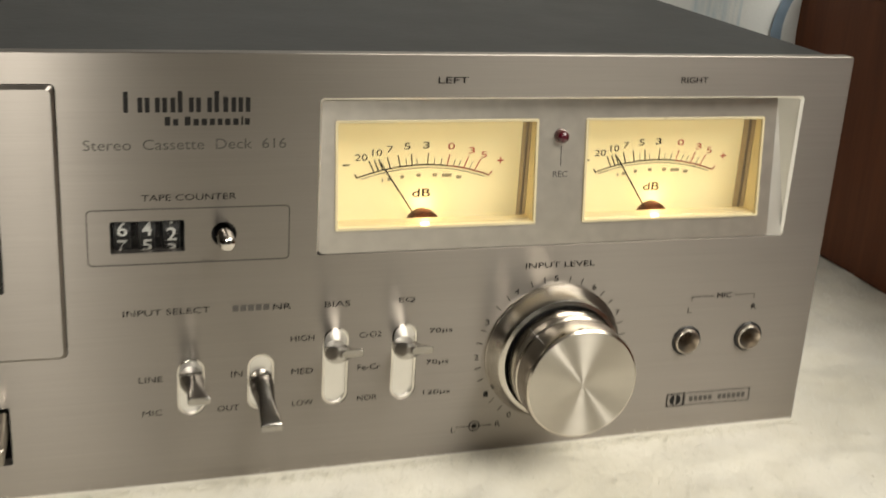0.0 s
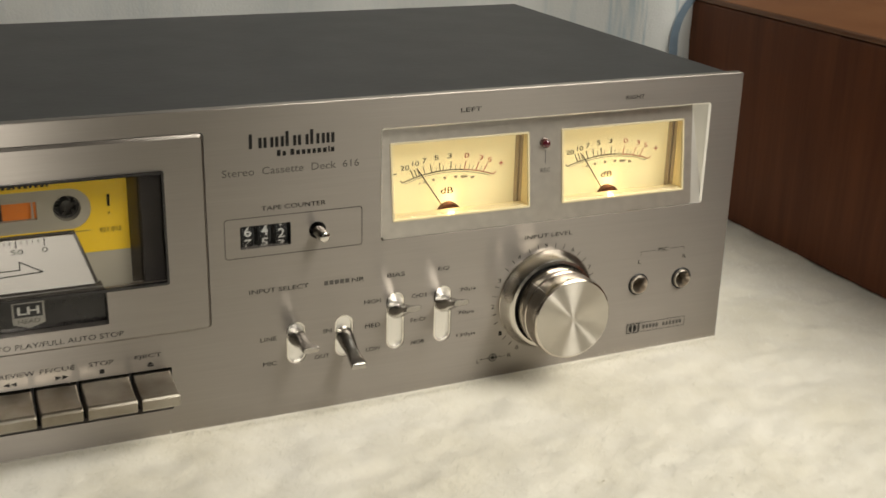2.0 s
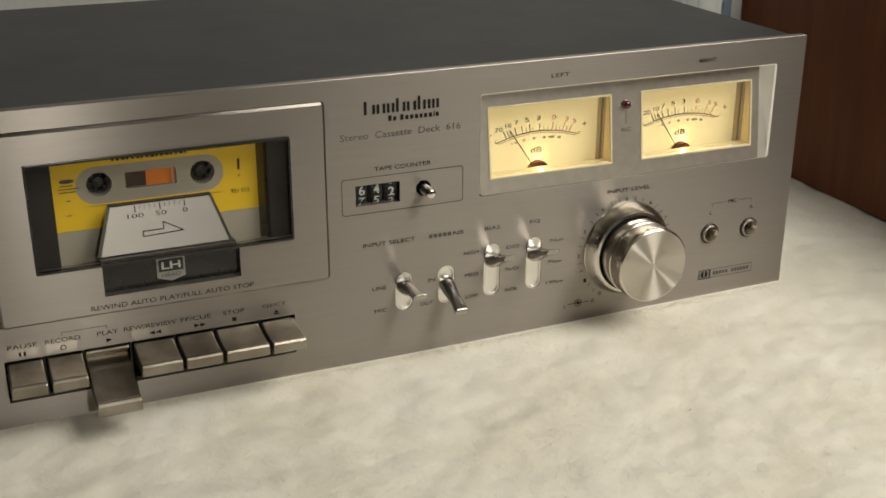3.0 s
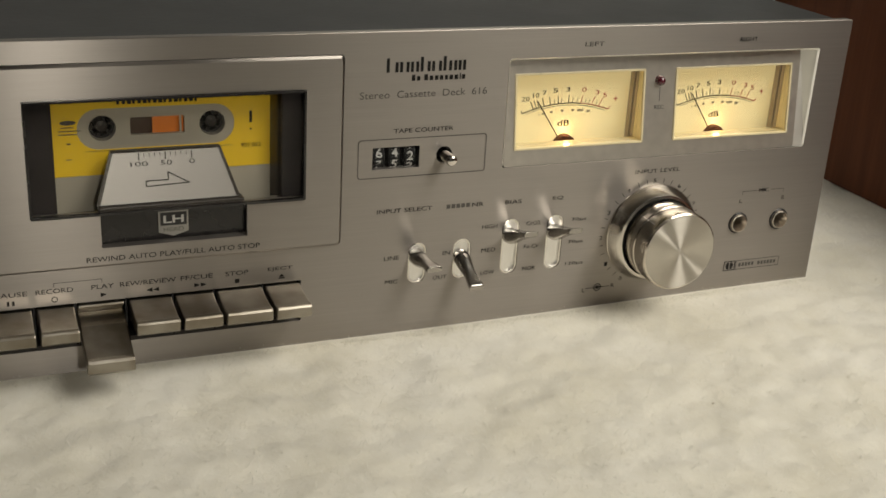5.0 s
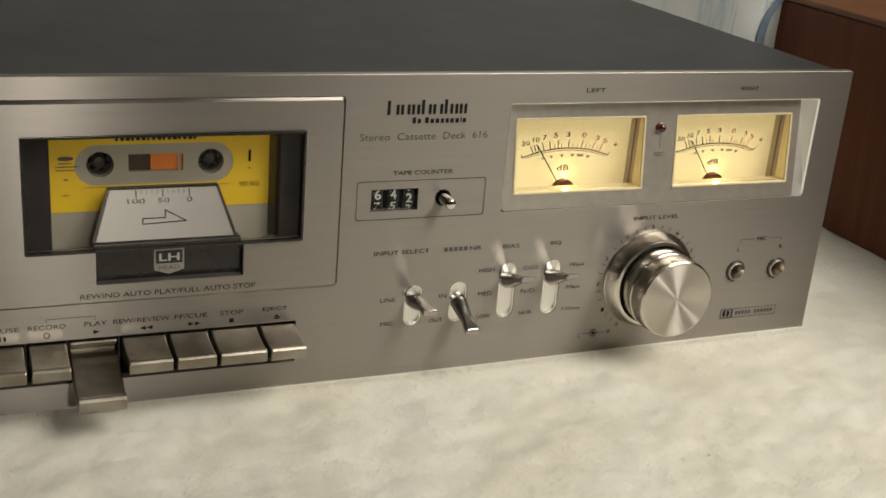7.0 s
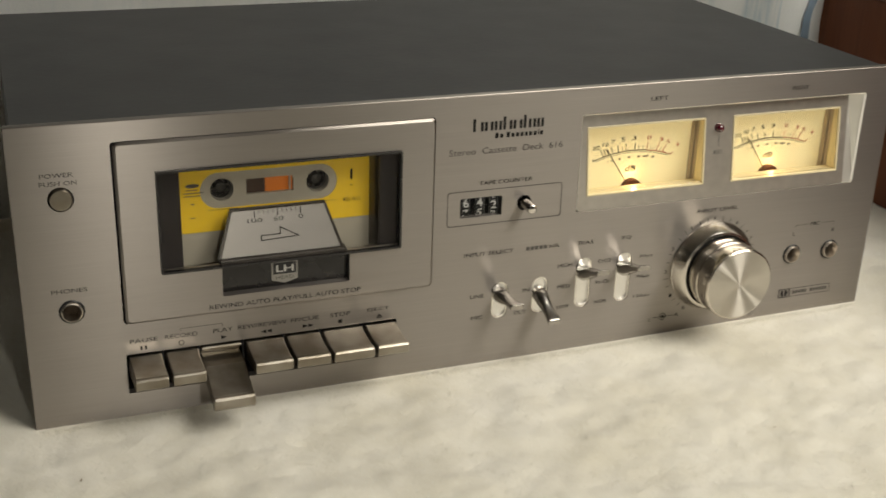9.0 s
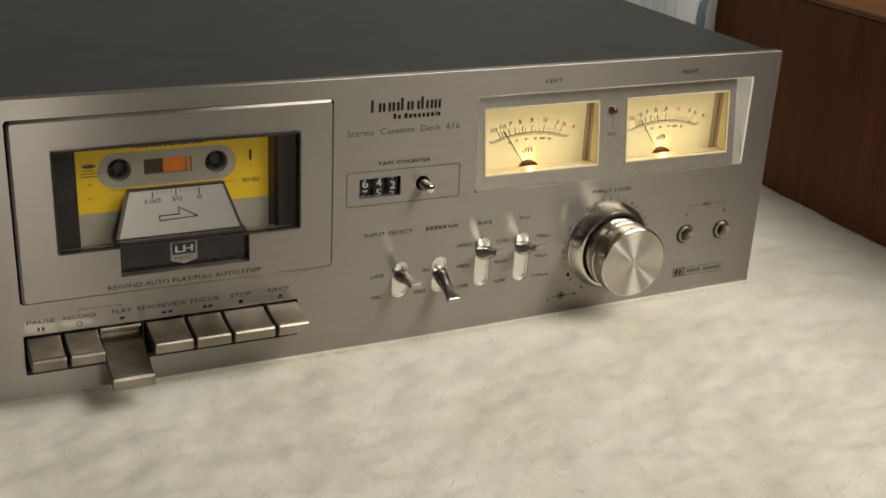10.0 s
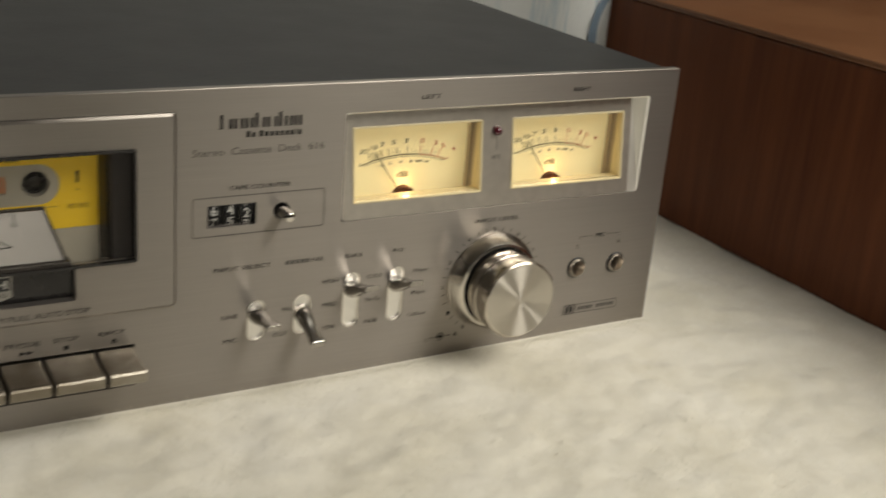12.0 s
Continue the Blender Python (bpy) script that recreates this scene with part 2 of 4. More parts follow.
def plate(outer, holes=(), y0=0.0, y1=3.0, soft=None):
    """A sheet from y0 (front) to y1 with holes; soft: the outline of the front face where its rim is rounded off, and the rim's depth."""
    bm = bmesh.new()

    def ring(pts, y):
        return [bm.verts.new((x, y, z)) for x, z in pts]

    def wall(a, b):
        for i in range(len(a)):
            j = (i + 1) % len(a)
            bm.faces.new((a[i], a[j], b[j], b[i]))

    front_outline = soft[0] if soft else outer
    fronts = [ring(front_outline, y0)] + [ring(h, y0) for h in holes]
    backs = [ring(outer, y1)] + [ring(h, y1) for h in holes]
    for i, (a, b) in enumerate(zip(fronts, backs)):
        if i == 0 and soft:
            mid = ring(outer, y0 + soft[1])
            wall(a, mid), wall(mid, b)
        else:
            wall(a, b)
    for group in (fronts, backs):
        edges = []
        for r in group:
            edges += [bm.edges.get((r[i], r[(i + 1) % len(r)])) for i in range(len(r))]
        bmesh.ops.triangle_fill(bm, use_beauty=True, use_dissolve=False, edges=edges)
    return bm


def block(x0, x1, y0, y1, z0, z1, bevel=0.0, seg=2, into=None):
    bm = into or bmesh.new()
    r = bmesh.ops.create_cube(bm, size=1.0, matrix=Matrix.Translation(((x0 + x1) / 2, (y0 + y1) / 2, (z0 + z1) / 2)) @ Matrix.Diagonal((x1 - x0, y1 - y0, z1 - z0, 1)))
    if bevel:
        bmesh.ops.bevel(bm, geom=list({e for v in r["verts"] for e in v.link_edges}), offset=bevel, segments=seg, affect="EDGES", profile=0.5)
    return bm


def lathe(profile, cx, cz, n=48, into=None):
    """Turned about a line along y; the profile is rows of (radius, y). A radius of 0 closes the end."""
    bm = into or bmesh.new()
    rows = []
    for r, y in profile:
        if r <= 0:
            rows.append([bm.verts.new((cx, y, cz))])
        else:
            rows.append([bm.verts.new((cx + r * math.cos(2 * math.pi * i / n), y, cz + r * math.sin(2 * math.pi * i / n))) for i in range(n)])
    for a, b in zip(rows, rows[1:]):
        for i in range(n):
            j = (i + 1) % n
            if len(a) == 1 and len(b) == 1:
                continue
            if len(a) == 1:
                bm.faces.new((a[0], b[i], b[j]))
            elif len(b) == 1:
                bm.faces.new((a[i], a[j], b[0]))
            else:
                bm.faces.new((a[i], a[j], b[j], b[i]))
    return bm


def prism(profile, x0, x1, bevel=0.0, seg=2):
    """A profile of (y, z) drawn out along x."""
    bm = bmesh.new()
    a = [bm.verts.new((x0, y, z)) for y, z in profile]
    b = [bm.verts.new((x1, y, z)) for y, z in profile]
    bm.faces.new(a), bm.faces.new(b[::-1])
    for i in range(len(a)):
        j = (i + 1) % len(a)
        bm.faces.new((a[i], b[i], b[j], a[j]))
    if bevel:
        bmesh.ops.recalc_face_normals(bm, faces=bm.faces)
        ends = [e for e in bm.edges if abs(e.verts[0].co.x - e.verts[1].co.x) < 1e-6]
        bmesh.ops.bevel(bm, geom=ends, offset=bevel, segments=seg, affect="EDGES", profile=0.5)
    return bm


def stroke(points, width, y, closed=False, into=None):
    """A printed line of that width through points in x and z."""
    bm = into or bmesh.new()
    pts = list(points) + ([points[0]] if closed else [])
    for (xa, za), (xb, zb) in zip(pts, pts[1:]):
        d = math.hypot(xb - xa, zb - za)
        ux, uz = (xb - xa) / d * width / 2, (zb - za) / d * width / 2
        bm.faces.new([bm.verts.new((x, y, z)) for x, z in ((xa - ux - uz, za - uz + ux), (xa - ux + uz, za - uz - ux), (xb + ux + uz, zb + uz - ux), (xb + ux - uz, zb + uz + ux))])
    return bm


def patch(outline, y, into=None):
    bm = into or bmesh.new()
    bm.faces.new([bm.verts.new((x, y, z)) for x, z in outline])
    return bm


def lettering(words, x0, x1, z0, z1, parent, mat, y=-0.15, name="lettering", bold=0.0):
    """Words in the built-in font, stretched between x0 and x1 and between z0 and z1."""
    cu = bpy.data.curves.new(name, "FONT")
    cu.body, cu.resolution_u, cu.offset = words, 3, bold
    tmp = new("tmp", cu)
    me = bpy.data.meshes.new_from_object(tmp.evaluated_get(bpy.context.evaluated_depsgraph_get()))
    bpy.data.objects.remove(tmp)
    bpy.data.curves.remove(cu)
    bm = bmesh.new()
    bm.from_mesh(me)
    bpy.data.meshes.remove(me)
    xs, ys = [v.co.x for v in bm.verts], [v.co.y for v in bm.verts]
    ax, bx, ay, by = min(xs), max(xs), min(ys), max(ys)
    for v in bm.verts:
        v.co = (x0 + (v.co.x - ax) / (bx - ax) * (x1 - x0), y, z0 + (v.co.y - ay) / (by - ay) * (z1 - z0))
    return part(name, bm, mat, parent)


# ---- room ----
# unseen shell, added: pale sides bounce fill light, dark ones dim the metal's reflections
def room():
    def slab(name, a, b, mat, label):
        ob = part(name, block(*[q / U for q in (a[0], b[0], a[1], b[1], a[2], b[2])]), mat)
        return tagged(ob, label, "wall" if "wall" in name else name, kind="structure")
    slab("floor", (-2.2, -2.4, -0.85), (2.2, 1.2, -0.75), DIM_FLOOR, "unseen brown floor, kept dark to dim the panel's reflections")
    slab("ceiling", (-2.2, -2.4, 1.75), (2.2, 1.2, 1.85), CEILING, "plain off-white painted ceiling of the room")
    slab("wall_north", (-2.2, 1.1, -0.75), (2.2, 1.2, 1.75), PLASTER, "warm beige plastered wall behind the curtain")
    slab("wall_south", (-2.2, -2.4, -0.75), (2.2, -2.3, 1.75), DIM_WALL, "unseen brown wall, kept dark to dim the panel's reflections")
    slab("wall_east", (2.1, -2.3, -0.75), (2.2, 1.1, 1.75), PLASTER, "warm beige plastered wall of the room")
    slab("wall_west", (-2.2, -2.3, -0.75), (-2.1, 1.1, 1.75), DIM_WALL, "unseen brown wall, kept dark to dim the panel's reflections")
    t = tagged(part("table", block(-680, 1060, -366, 410, -717, -12, 3), TABLE), "plain wooden table under the white fleece cloth", "table")
    return t


room()


def cloth_height(x, y):
    """Rise of the fleece in metres; pressed flat under the deck, a little deeper towards its heavy end."""
    h = 0.0022 * noise.noise((x * 5.0, y * 5.0, 0.3)) + 0.0012 * noise.noise((x * 14.0, y * 14.0, 2.1)) + 0.0016 * noise.noise((x * 60.0, y * 60.0, 4.4)) + 0.0010 * noise.noise((x * 130.0, y * 130.0, 7.7))
    inside = min(x + 0.01, 0.44 - x, y + 0.004, 0.23 - y)
    keep = 0.0 if inside > 0 else min(1.0, -inside / 0.014)
    k = min(1.0, max(0.0, (x - 0.20) / 0.24))
    return h * keep - 0.0024 * (1 - k * k * (3 - 2 * k))


def fleece_cloth():
    nx, ny = 520, 310
    xs, ys = np.linspace(-0.70, 1.10, nx), np.linspace(-0.385, 0.42, ny)
    verts = [(x, y, cloth_height(x, y)) for y in ys for x in xs]
    low = len(verts)
    faces = [(j * nx + i, j * nx + i + 1, (j + 1) * nx + i + 1, (j + 1) * nx + i) for j in range(ny - 1) for i in range(nx - 1)]
    rim = [i for i in range(nx)] + [j * nx + nx - 1 for j in range(1, ny)] + [(ny - 1) * nx + i for i in range(nx - 2, -1, -1)] + [j * nx for j in range(ny - 2, 0, -1)]
    verts += [(verts[i][0], verts[i][1], -0.0118) for i in rim]
    faces += [(rim[k], low + k, low + (k + 1) % len(rim), rim[(k + 1) % len(rim)]) for k in range(len(rim))]
    me = bpy.data.meshes.new("fleece_cloth")
    me.from_pydata(verts, [], faces)
    me.materials.append(FLEECE)
    me.polygons.foreach_set("use_smooth", [True] * len(me.polygons))
    return tagged(new("fleece_cloth", me), "creamy white fluffy fleece cloth spread under the deck", "cloth")


cloth = fleece_cloth()


def fleece_pile(count):
    """Short loose fibres standing up from the cloth round the deck."""
    rng = np.random.default_rng(5)
    x, y = rng.uniform(-0.30, 0.70, count), rng.uniform(-0.375, 0.22, count)
    edge = rng.random(count) < 0.025
    x, y = np.where(edge, rng.uniform(0.0, 0.428, count), x), np.where(edge, rng.uniform(-0.007, -0.0015, count), y)
    keep = ~((x > -0.001) & (x < 0.431) & (y > -0.0012))
    x, y = x[keep], y[keep]
    n = len(x)
    z = np.array([cloth_height(a, b) for a, b in zip(x, y)])
    turn, lean, length = rng.uniform(0, 6.283, n), rng.uniform(0.8, 1.45, n), rng.uniform(0.0015, 0.0042, n) * np.where(edge[keep], 1.15, 1.0)
    dx, dy, dz = np.cos(turn) * np.sin(lean) * length, np.sin(turn) * np.sin(lean) * length, np.cos(lean) * length
    dy = np.where((y > -0.004) & (x > -0.001) & (x < 0.431), -np.abs(dy), dy)
    wx, wy = -np.sin(turn) * 0.00011, np.cos(turn) * 0.00011
    verts = np.stack([np.stack([x - wx, y - wy, z - 0.0003], 1), np.stack([x + wx, y + wy, z - 0.0003], 1), np.stack([x + dx, y + dy, z + dz], 1)], 1).reshape(-1, 3)
    me = bpy.data.meshes.new("fuzz")
    me.from_pydata(verts.tolist(), [], np.arange(3 * n).reshape(-1, 3).tolist())
    me.materials.append(FIBRE)
    ob = new("fuzz", me)
    ob.parent = cloth
    return tagged(ob, kind="stuff")


fleece_pile(170000)


def lint(x, y, size, turn):
    """A speck of dark lint caught in the fleece."""
    bm = bmesh.new()
    bmesh.ops.create_icosphere(bm, subdivisions=2, radius=1.0)
    for v in bm.verts:
        k = 1 + 0.35 * noise.noise(v.co * 2.0 + Vector((x * 90, y * 90, 0)))
        v.co = (v.co.x * 2.2 * k * size, v.co.y * 0.7 * k * size, v.co.z * 0.5 * k * size + 1.6)
    bmesh.ops.rotate(bm, cent=(0, 0, 0), matrix=Matrix.Rotation(turn, 3, "Z"), verts=bm.verts)
    bmesh.ops.translate(bm, vec=(x, y, cloth_height(x * U, y * U) / U), verts=bm.verts)
    return tagged(part("lint_speck", bm, LINT, None, "", 60), "tiny dark speck of lint on the white fleece", "lint", "lint on the fleece")


LINT_SPECKS = ((294.5, -92.8, 0.35, 0.3), (14.0, -45.0, 0.5, 1.1))
LINT = plain("dark_lint", (0.30, 0.25, 0.18), 0.9, 0.0, 0.2)
for x, y, size, turn in LINT_SPECKS:
    lint(x, y, size, turn)



def curtain_depth(x, z):
    """How far back the cloth hangs: close behind the deck, coming forward in a fold against the cabinet."""
    k = min(1.0, max(0.0, (x - 425) / 85.0))
    y = 236 - 37 * k * k * (3 - 2 * k)
    y += (1 - k) * (3.5 * math.sin(x / 47.0 + 0.8 * math.sin(x / 90.0)) + 1.2 * math.sin(x / 13.0 + z / 120.0))
    y += 1.6 * k * math.sin(x / 7.5 + z / 60.0) + 1.0 * k * math.sin(z / 16.0 + x / 30.0)
    return max(y, 222.5) if x < 415 else y


def curtain():
    nx, nz = 300, 40
    bm = bmesh.new()
    rows = []
    for k in range(nz):
        z = 4 + 886 * (k / (nz - 1)) ** 1.5
        row = []
        for i in range(nx):
            edge = 522.3 - 1.3 * math.exp(-((z - 107) / 9.0) ** 2)
            x = -700 + (edge + 700) * i / (nx - 1)
            row.append(bm.verts.new((x, curtain_depth(x, z), z)))
        rows.append(row)
    for a, b in zip(rows, rows[1:]):
        for i in range(nx - 1):
            bm.faces.new((a[i], a[i + 1], b[i + 1], b[i]))
    bmesh.ops.solidify(bm, geom=bm.faces[:], thickness=1.2)
    ob = tagged(part("curtain", bm, CURTAIN, smooth=60), "white curtain with a grey-blue band and fine blue lines", "curtain")
    band = bmesh.new()
    left, right = [], []
    for k in range(70):
        z = 10 + 2.0 * k
        x = 505.6 + max(0.0, z - 102) ** 2 * 0.018 + 0.5 * math.sin(z / 9.0)
        w = 6.6 - 0.5 * math.sin(z / 17.0)
        for side, q in ((left, x), (right, x + w)):
            side.append(band.verts.new((q, curtain_depth(q, z) - 1.4, z)))
    for i in range(69):
        band.faces.new((left[i], right[i], right[i + 1], left[i + 1]))
    bmesh.ops.solidify(band, geom=band.faces[:], thickness=0.5)
    part("blue_band", band, BLUE_BAND, ob, "grey-blue band along the fold", 60)
    return ob


curtain()


def cabinet():
    base = tagged(new("wooden_cabinet"), "dark walnut veneered cabinet lying beside the deck", "cabinet")
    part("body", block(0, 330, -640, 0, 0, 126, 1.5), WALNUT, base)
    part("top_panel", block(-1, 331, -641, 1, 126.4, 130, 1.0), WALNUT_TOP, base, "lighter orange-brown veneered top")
    base.matrix_world = pose(524.0 * U, 330 * U, 0, 0, 0, -0.5)
    return base


cabinet()

# ---- the cassette deck ----
deck = tagged(new("cassette_deck"), "silver brushed aluminium stereo cassette deck with charcoal cover", "cassette deck")

SLOTS = ((205.1, 19.5, 37.7), (225.3, 19.5, 37.7), (247.6, 19.3, 44.6), (268.8, 19.3, 44.6))
HOLES = [rr(38.0, 171.6, 40.4, 117.9, 1.8), rr(38.0, 155.3, 8.4, 26.4, 0.6), rr(183.9, 203.8, 70.7, 79.9, 0.5), circle(214.6, 75.4, 3.5),
         rr(241.0, 394.8, 67.7, 113.9, 1.2), circle(18.4, 96.5, 5.0), circle(18.5, 49.0, 5.1), circle(364.9, 32.4, 5.2), circle(387.8, 32.4, 5.2)]
HOLES += [rr(x - 4, x + 4, a, b, 3.95, 6) for x, a, b in SLOTS]
panel = part("front_panel", plate(rr(0, 410.6, -2.6, 126.2, 0.8), HOLES, 0.0, 4.0, (rr(0.25, 410.35, -2.35, 125.95, 0.8), 0.25)), ALU, deck)


def shell():
    bm = plate([(2.4, 4), (3.9, 4), (3.9, 122.9), (406.7, 122.9), (406.7, 4), (408.2, 4), (408.2, 124.4), (407.6, 125), (3.0, 125), (2.4, 124.4)], (), 4.2, 219)
    part("top_cover", bm, COVER, deck, "charcoal grey textured metal cover")
    part("base_plate", block(4.0, 406.6, 4.3, 217, 2.0, 4.0), BLACK, deck)
    part("rear_panel", block(4.0, 406.6, 216, 217.5, 4.1, 122.5), BLACK, deck)
    part("chassis", block(7, 403, 34, 215, 4.2, 122), BLACK, deck)


shell()


# lettering on the panel
def print_panel():
    def words(t, x0, x1, zc, h=1.8, mat=INK, bold=0.0):
        lettering(t, x0, x1, zc - h / 2, zc + h / 2, panel, mat, bold=bold)
    words("Stereo  Cassette  Deck  616", 177.8, 231.7, 101.4, 2.9, INK_SOFT)
    words("TAPE COUNTER", 192.4, 218.0, 86.5)
    words("INPUT SELECT", 186.6, 210.6, 52.8)
    words("NR", 228.6, 233.9, 52.6)
    words("BIAS", 243.8, 251.5, 52.4)
    words("EQ", 266.3, 271.4, 52.4)
    words("LEFT", 274.6, 283.6, 118.9)
    words("RIGHT", 351.0, 360.0, 118.9)
    words("LINE", 190.4, 197.0, 32.0)
    words("MIC", 191.2, 196.8, 21.3)
    words("IN", 216.5, 219.9, 32.0)
    words("OUT", 212.6, 218.9, 21.1)
    words("HIGH", 233.9, 241.0, 42.1)
    words("MED", 234.3, 240.8, 31.4)
    words("LOW", 234.7, 241.0, 20.9)
    words("CrO2", 254.6, 261.4, 41.9)
    words("Fe-Cr", 254.4, 261.4, 31.2)
    words("NOR", 254.6, 260.8, 20.9)
    words("70µs", 276.5, 283.8, 41.7)
    words("70µs", 275.9, 283.2, 31.2)
    words("120µs", 275.5, 284.3, 20.9)
    words("INPUT LEVEL", 306.0, 329.0, 61.4)
    words("MIC", 374.0, 379.3, 47.8, 1.9)
    words("L", 363.8, 365.4, 43.2, 1.9)
    words("R", 387.4, 389.2, 43.2, 1.9)
    words("L", 285.5, 286.8, 7.0, 1.9)
    words("R", 300.2, 302.0, 7.8, 1.9)
    words("POWER", 11.4, 23.7, 106.4)
    words("PUSH ON", 11.0, 24.9, 103.1)
    words("PHONES", 11.4, 25.1, 58.2)
    for t, a, b in (("PAUSE", 39.9, 51.1), ("RECORD", 54.1, 67.4), ("PLAY", 74.0, 82.2), ("REW/REVIEW", 84.5, 105.5), ("FF/CUE", 107.3, 119.7), ("STOP", 124.7, 133.8), ("EJECT", 141.6, 151.7)):
        words(t, a, b, 32.3, 1.85)
    # tape symbols over the keys
    z = 28.9
    bm = bmesh.new()
    patch(rr(43.8, 44.7, z - 0.9, z + 0.9), -0.15, bm), patch(rr(45.6, 46.5, z - 0.9, z + 0.9), -0.15, bm)
    part("symbol", bm, INK, panel)
    part("symbol", stroke(circle(60.6, z, 1.0, 18), 0.3, -0.15, True), INK, panel)
    part("symbol", patch([(77.2, z - 0.9), (79.6, z), (77.2, z + 0.9)], -0.15), INK, panel)
    for x, s in ((95.3, -1), (113.7, 1)):
        bm = bmesh.new()
        for k in (0, 2.5):
            patch([(x + k - s * 1.2, z - 0.9), (x + k + s * 1.2, z), (x + k - s * 1.2, z + 0.9)], -0.15, bm)
        part("symbol", bm, INK, panel)
    part("symbol", patch(rr(128.4, 130.2, z - 0.9, z + 0.9), -0.15), INK, panel)
    bm = patch([(146.1, z - 0.1), (148.5, z - 0.1), (147.3, z + 1.1)], -0.15)
    patch(rr(146.1, 148.5, z - 0.9, z - 0.4), -0.15, bm)
    part("symbol", bm, INK, panel)
    part("bracket_line", stroke([(60.6, 34.0), (60.6, 35.4), (78.0, 35.4), (78.0, 34.0)], 0.25, -0.15), INK_SOFT, panel)
    # maker's mark: pairs of plain dark bars over a row of smaller ones
    x = 188.4
    for w, h in ((4.9, 5.6), (3.9, 4.0), (3.4, 4.0), (4.2, 5.8), (4.2, 4.0), (1.8, 5.8), (3.4, 4.0), (3.2, 4.0)):
        bm = patch(rr(x, x + min(1.25, w), 110.2, 110.2 + h), -0.15)
        if w > 2:
            patch(rr(x + w - 1.25, x + w, 110.2, 114.2), -0.15, bm)
        part("maker_mark", bm, INK, panel)
        x += w + 0.62
    x = 199.0
    for w, h in ((1.8, 2.4), (1.7, 1.8), (0.6, 0.0), (1.9, 2.4), (1.8, 1.8), (1.8, 1.8), (1.7, 1.8), (1.6, 1.8), (1.8, 1.8), (1.8, 1.8), (0.6, 2.4), (1.7, 1.8)):
        if h:
            part("maker_mark", patch(rr(x, x + 0.8 * w, 106.6, 106.6 + h), -0.15), INK, panel)
        x += w + 0.38
    for i in range(5):
        part("mark_bar", patch(rr(217.0 + 2.2 * i, 218.7 + 2.2 * i, 51.8, 53.6), -0.15), INK_SOFT, panel)
    # outline round the counter, microphone bracket, balance sign, noise system badge
    part("outline", stroke(rr(177.9, 232.9, 67.4, 83.3, 1.2, 3), 0.35, -0.15, True), INK_SOFT, panel)
    part("bracket_line", stroke([(364.9, 46.2), (364.9, 47.8), (372.6, 47.8)], 0.25, -0.15), INK_SOFT, panel)
    part("bracket_line", stroke([(387.8, 46.2), (387.8, 47.8), (380.6, 47.8)], 0.25, -0.15), INK_SOFT, panel)
    bm = stroke([(287.2, 7.8), (299.0, 7.8)], 0.25, -0.15)
    stroke(circle(293.1, 7.8, 1.7, 18), 0.35, -0.16, True, bm)
    patch(circle(293.1, 7.8, 0.9, 14), -0.17, bm)
    part("balance_sign", bm, INK, panel)
    bm = stroke(rr(360.8, 366.8, 8.6, 13.0), 0.35, -0.15, True)
    for s in (-1, 1):
        patch([(363.8 + s * 0.4, 9.0), (363.8 + s * 0.4, 12.6), (363.8 + s * 1.6, 12.2), (363.8 + s * 2.1, 10.8), (363.8 + s * 1.6, 9.4)][::s], -0.16, bm)
    part("badge", bm, INK, panel)
    part("badge", stroke(rr(367.4, 391.8, 8.6, 13.0), 0.3, -0.15, True), INK_SOFT, panel)
    for i in range(12):
        if i != 5:
            part("mark_bar", patch(rr(369.0 + 1.8 * i, 370.3 + 1.8 * i, 9.9, 11.7), -0.15), INK_SOFT, panel)
    # scale round the knob
    for d, deg in (("0", 240), ("1", 213), ("2", 181), ("3", 153), ("4", 122), ("5", 91), ("6", 59), ("7", 29), ("8", -1), ("9", -33), ("10", -60)):
        x, z = 317 + 24.8 * math.cos(radians(deg)), 32.2 + 24.6 * math.sin(radians(deg))
        lettering(d, x - 0.75 * len(d), x + 0.75 * len(d), z - 0.95, z + 0.95, panel, INK)
    bm = bmesh.new()
    for i in range(31):
        if i % 3:
            a = radians(240 - 10 * i)
            stroke([(317 + q * math.cos(a), 32.2 + q * math.sin(a)) for q in (23.6, 25.4)], 0.28, -0.15, False, bm)
    part("scale_tick", bm, INK, panel)


print_panel()


